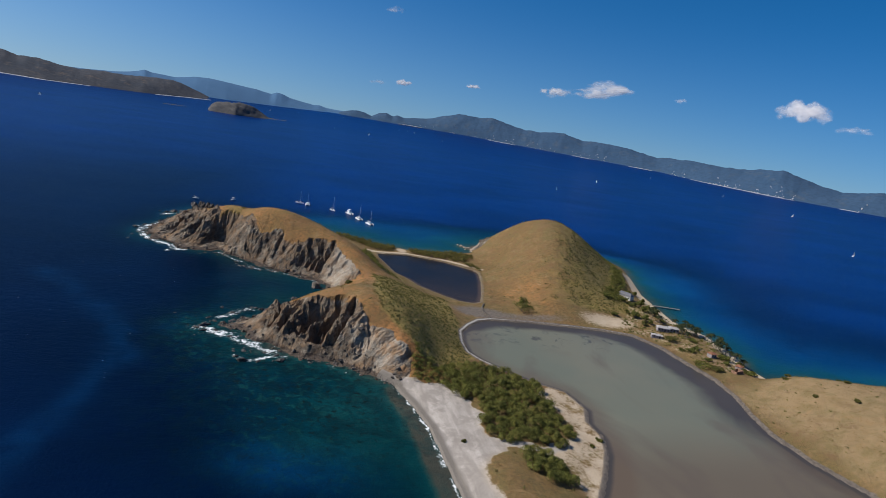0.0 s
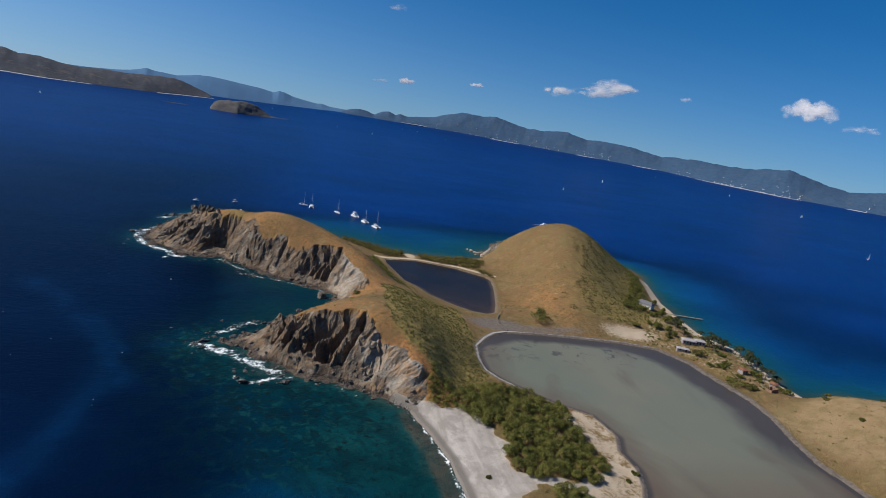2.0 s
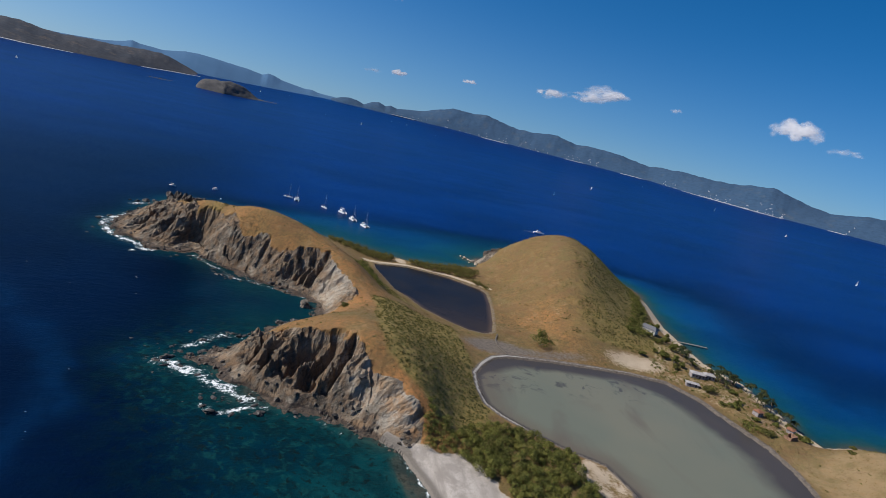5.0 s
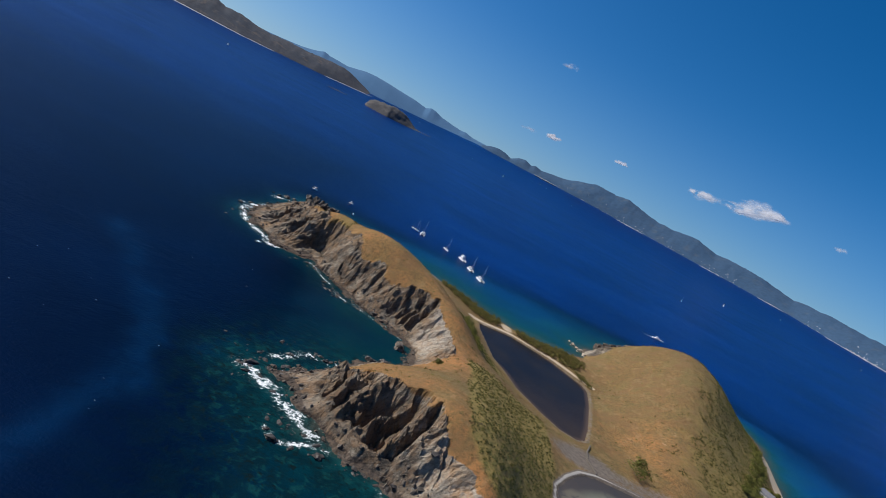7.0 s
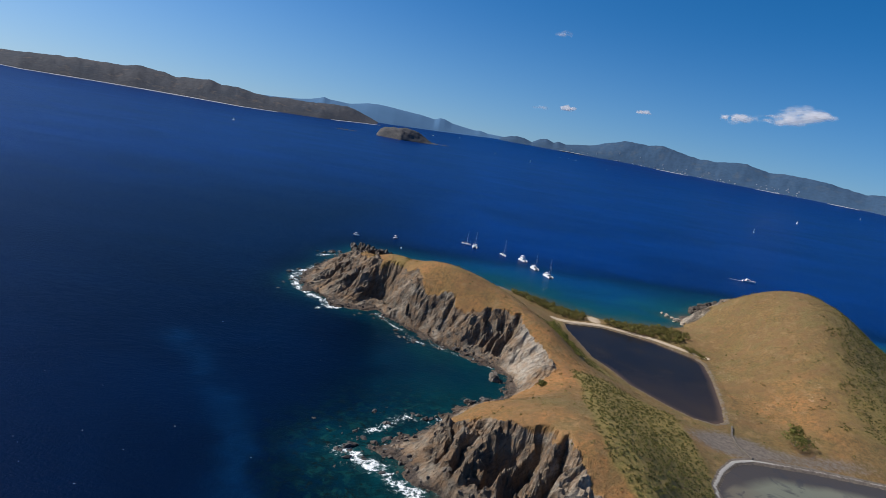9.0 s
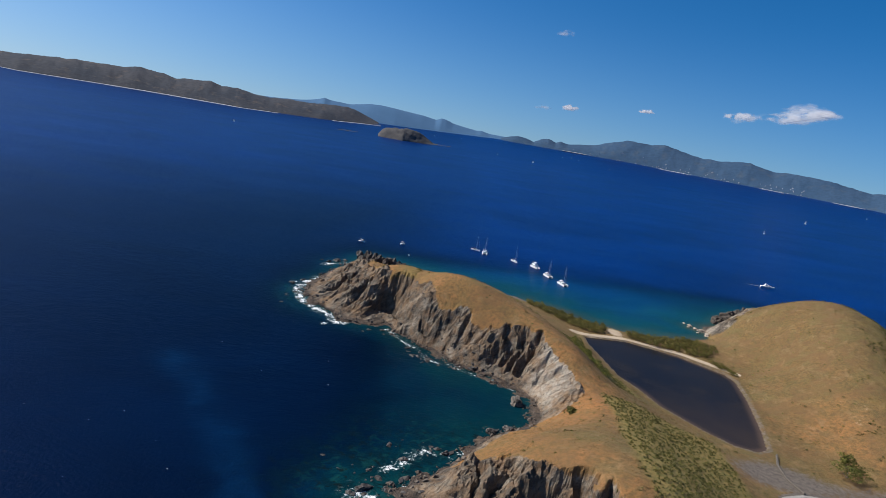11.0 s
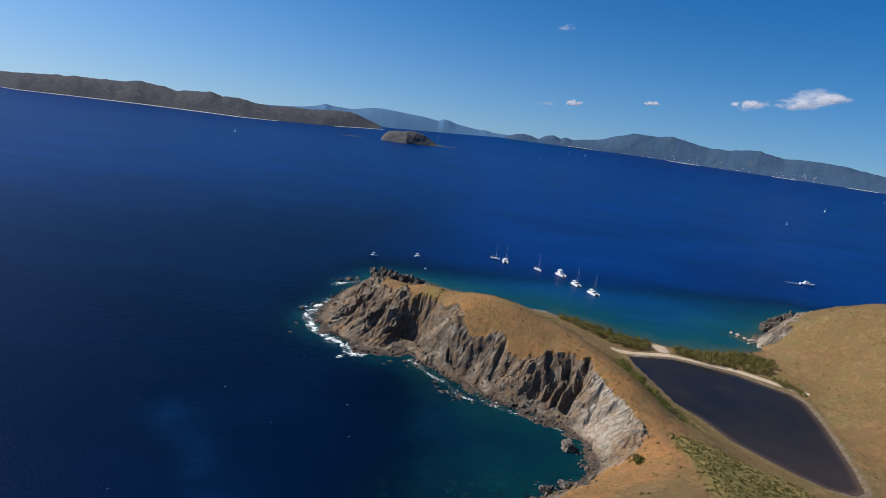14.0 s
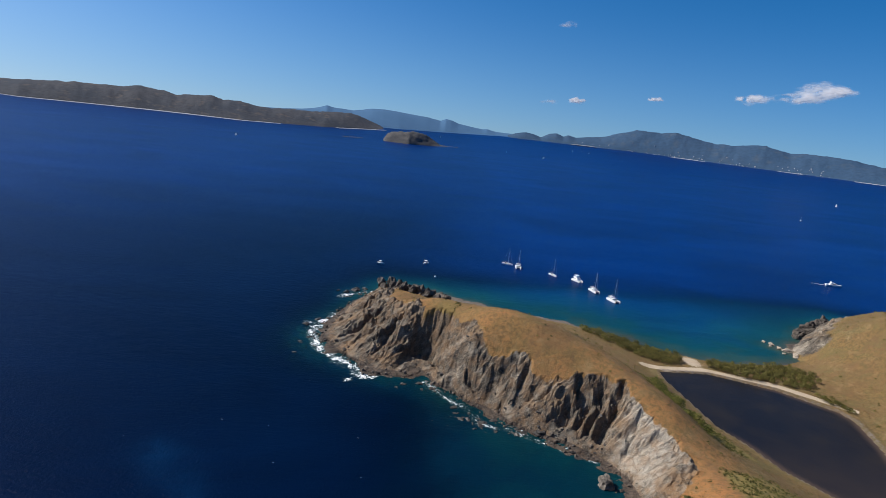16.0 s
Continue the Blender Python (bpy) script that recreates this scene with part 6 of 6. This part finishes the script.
FAR_SAILS = "sailing yachts out on the strait"
moor(under_sail(8, 11), 765, 1320, 60, "white yacht sailing on the open strait", "sailing yacht", FAR_SAILS)
moor(under_sail(9, 12), 1195, 1870, 100, "white yacht under full sail far out", "sailing yacht", FAR_SAILS)
moor(under_sail(10, 13), 1168, 734, 20, "white yacht sailing close along the strait", "sailing yacht", FAR_SAILS)
moor(under_sail(9, 11), 1847, 1558, 140, "white yacht sailing far out on the strait", "sailing yacht", FAR_SAILS)
moor(under_sail(9, 12), 2077, 2208, 80, "white yacht sailing far out on the strait", "sailing yacht", FAR_SAILS)
for az, elev, turn in ((20.5, -3.15, 10), (-4.3, -2.3, 80), (-7.8, -2.45, 40), (-10.5, -1.5, 120), (-11.3, -1.45, 60), (-12.0, -1.52, 10), (-15.0, -1.86, 90), (-35.6, -2.0, 50), (2.0, -1.55, 30), (-0.6, -1.35, 70), (-4.9, -1.1, 70)):
    place, sc = from_eye(az, elev)
    moor(under_sail(10, 11), place.x, place.y, turn, "tiny far-off white yacht on blue water", "sailing yacht", FAR_SAILS, place.z, sc)

buoy = new("mooring_buoy")
bm = bmesh.new()
bmesh.ops.create_uvsphere(bm, u_segments=16, v_segments=10, radius=0.9)
part("float", bm, GELCOAT, buoy)
part("ring", tube(bmesh.new(), (0, 0, 0.8), (0, 0, 1.3), 0.12), ALU, buoy)
buoy.location = (-16, 515, 0.35)
tagged(buoy, "round white mooring buoy on the bay", "buoy")

wake_verts, wake_faces = [], []
for k in range(22):
    t = k / 21
    x, y = 413 - 16 * t, 660.8 + 3.6 * t
    w = (1.0 + 0.8 * t) * (0.6 + 0.5 * noise.noise(Vector((k * 0.9, 0, 0)))) * (1 - t * 0.6)
    wake_verts.extend([(x, y - w, 0.08), (x, y + w, 0.08)])
    if k:
        wake_faces.append((2 * k - 2, 2 * k, 2 * k + 1, 2 * k - 1))
tagged(mesh_object("wake", wake_verts, wake_faces, plain("wake_foam", (0.62, 0.66, 0.70), 0.8, wear=0.25, scale=0.3)), "white foam wake behind a motor yacht", "wake", kind="structure")


# ---- village on the east shore ----
def cottage(name, length, deep, wall_h, roof_h, roof, label, windows=4, hip=1.6, wall=WALL_WHITE):
    ob = new(name)
    bm = box(bmesh.new(), -length / 2, length / 2, -deep / 2, deep / 2, -0.6, wall_h)
    part("wall", bm, wall, ob)
    bm = bmesh.new()
    e = 0.5
    base = [bm.verts.new(p) for p in ((-length / 2 - e, -deep / 2 - e, wall_h + 0.01), (length / 2 + e, -deep / 2 - e, wall_h + 0.01), (length / 2 + e, deep / 2 + e, wall_h + 0.01), (-length / 2 - e, deep / 2 + e, wall_h + 0.01))]
    ridge = [bm.verts.new((-length / 2 + hip, 0, wall_h + roof_h)), bm.verts.new((length / 2 - hip, 0, wall_h + roof_h))]
    for f in ((base[0], base[1], ridge[1], ridge[0]), (base[2], base[3], ridge[0], ridge[1]), (base[1], base[2], ridge[1]), (base[3], base[0], ridge[0])):
        bm.faces.new(f)
    bm.faces.new(base[::-1])
    part("roof", bm, roof, ob)
    for side in (-1, 1):
        for k in range(windows):
            x = -length / 2 + length * (k + 0.5) / windows
            y = side * deep / 2
            low, high = (0.0, 2.0) if k == windows // 2 else (0.9, 2.0)
            kind = "door" if k == windows // 2 else "window"
            frame_ob = part(kind, box(bmesh.new(), x - 0.55, x + 0.55, y - 0.04, y + 0.04, low, high), plain("blue_grey_shutter", (0.16, 0.19, 0.21), 0.7), ob)
            part("pane", box(bmesh.new(), x - 0.4, x + 0.4, y - 0.06, y + 0.06, low + 0.12, high - 0.12), TINT, frame_ob)
    return tagged(ob, label, "house", "village houses")


def settle(ob, x, y, turn):
    ob.matrix_world = pose(x, y, ground_at(x, y) + 0.3, 0, 0, turn)


settle(cottage("house", 13, 7, 3.0, 2.6, ROOF_GREY, "white house with a grey hipped roof"), 341, 265, -58)
settle(cottage("house", 9, 5.5, 2.8, 1.2, ROOF_PALE, "grey weathered house with a pale low roof", wall=WALL_GREY), 327, 187, -20)
settle(cottage("house", 7, 5, 2.8, 1.2, ROOF_PALE, "grey annex with a pale sheet roof", 3, wall=WALL_GREY), 336, 186, -20)
settle(cottage("shed", 8, 4, 2.0, 0.7, ROOF_PALE, "low pale shed on trodden ground", 2, wall=WALL_GREY), 313, 174, -25)
settle(cottage("hut", 5, 4, 2.4, 1.2, RUST, "small hut with a rusty red roof", 2, wall=WALL_GREY), 334, 139, 10)
settle(cottage("hut", 4.5, 3.6, 2.3, 1.0, RUST, "weathered hut with a rusty roof", 2, wall=WALL_GREY), 344, 123, 30)


def ruin(x, y, turn):
    ob = new("ruin")
    for name, dims in (("wall", (-3.5, 3.5, -2.2, -1.9, -0.4, 2.0)), ("wall", (-3.5, -3.2, -1.9, 2.2, -0.4, 1.5)), ("wall", (3.2, 3.5, -1.9, 2.2, -0.4, 2.2)), ("wall", (-3.2, -0.8, 1.9, 2.2, -0.4, 1.2)), ("wall", (0.9, 3.2, 1.9, 2.2, -0.4, 1.8))):
        part(name, box(bmesh.new(), *dims), RED_STONE, ob)
    ob.matrix_world = pose(x, y, ground_at(x, y) + 0.2, 0, 0, turn)
    return tagged(ob, "roofless ruin with broken reddish rubble walls", "ruin")


ruin(334, 114, 15)


def jetty(a, b, wide=2.2):
    a, b = Vector(a), Vector(b)
    length = (b - a).length
    ob = new("jetty")
    ob.matrix_world = Matrix.Translation(a) @ pose(0, 0, 0, 0, 0, math.degrees(math.atan2(b.y - a.y, b.x - a.x)))
    count = int(length / 0.45)
    plank_mesh = None
    for k in range(count):
        if plank_mesh is None:
            p = part("plank", box(bmesh.new(), 0, 0.41, -wide / 2, wide / 2, 1.2, 1.28), PLANK, ob)
            plank_mesh = p.data
        else:
            p = new("plank", plank_mesh)
            p.parent = ob
        p.location = (k * length / count, 0, 0.01 * (k % 3))
    for k in range(5):
        for sgn in (-1, 1):
            part("pile", tube(bmesh.new(), (1 + k * (length - 2) / 4, sgn * (wide / 2 - 0.12), -3), (1 + k * (length - 2) / 4, sgn * (wide / 2 - 0.12), 1.5 + 0.2 * (k % 2)), 0.14), BARK, ob)
    for sgn in (-1, 1):
        part("beam", box(bmesh.new(), 0, length, sgn * (wide / 2 - 0.3) - 0.1, sgn * (wide / 2 - 0.3) + 0.1, 0.95, 1.19), PLANK, ob)
    return tagged(ob, "grey timber jetty reaching into shallow water", "jetty")


jetty((366, 259, 0), (392, 252.5, 0))


# ---- sluice between the ponds ----
def sluice(points):
    ob = new("stone_wall")
    n = 0
    for (ax, ay), (bx, by) in zip(points, points[1:]):
        run = math.hypot(bx - ax, by - ay)
        for k in range(int(run / 1.2)):
            t = (k + 0.5) / int(run / 1.2)
            x, y = ax + (bx - ax) * t, ay + (by - ay) * t
            rng = random.Random(n)
            p = part("stone", box(bmesh.new(), -0.62, 0.62, -0.5, 0.5, -0.6, 0.75 + 0.3 * rng.random(), 0.12), STONE, ob)
            p.matrix_world = pose(x, y, ground_at(x, y), 0, 0, math.degrees(math.atan2(by - ay, bx - ax)) + rng.uniform(-8, 8))
            n += 1
    return tagged(ob, "low dark stone wall across the pond causeway", "wall")


sluice([(191, 224), (186, 214), (184, 203), (186, 192)])
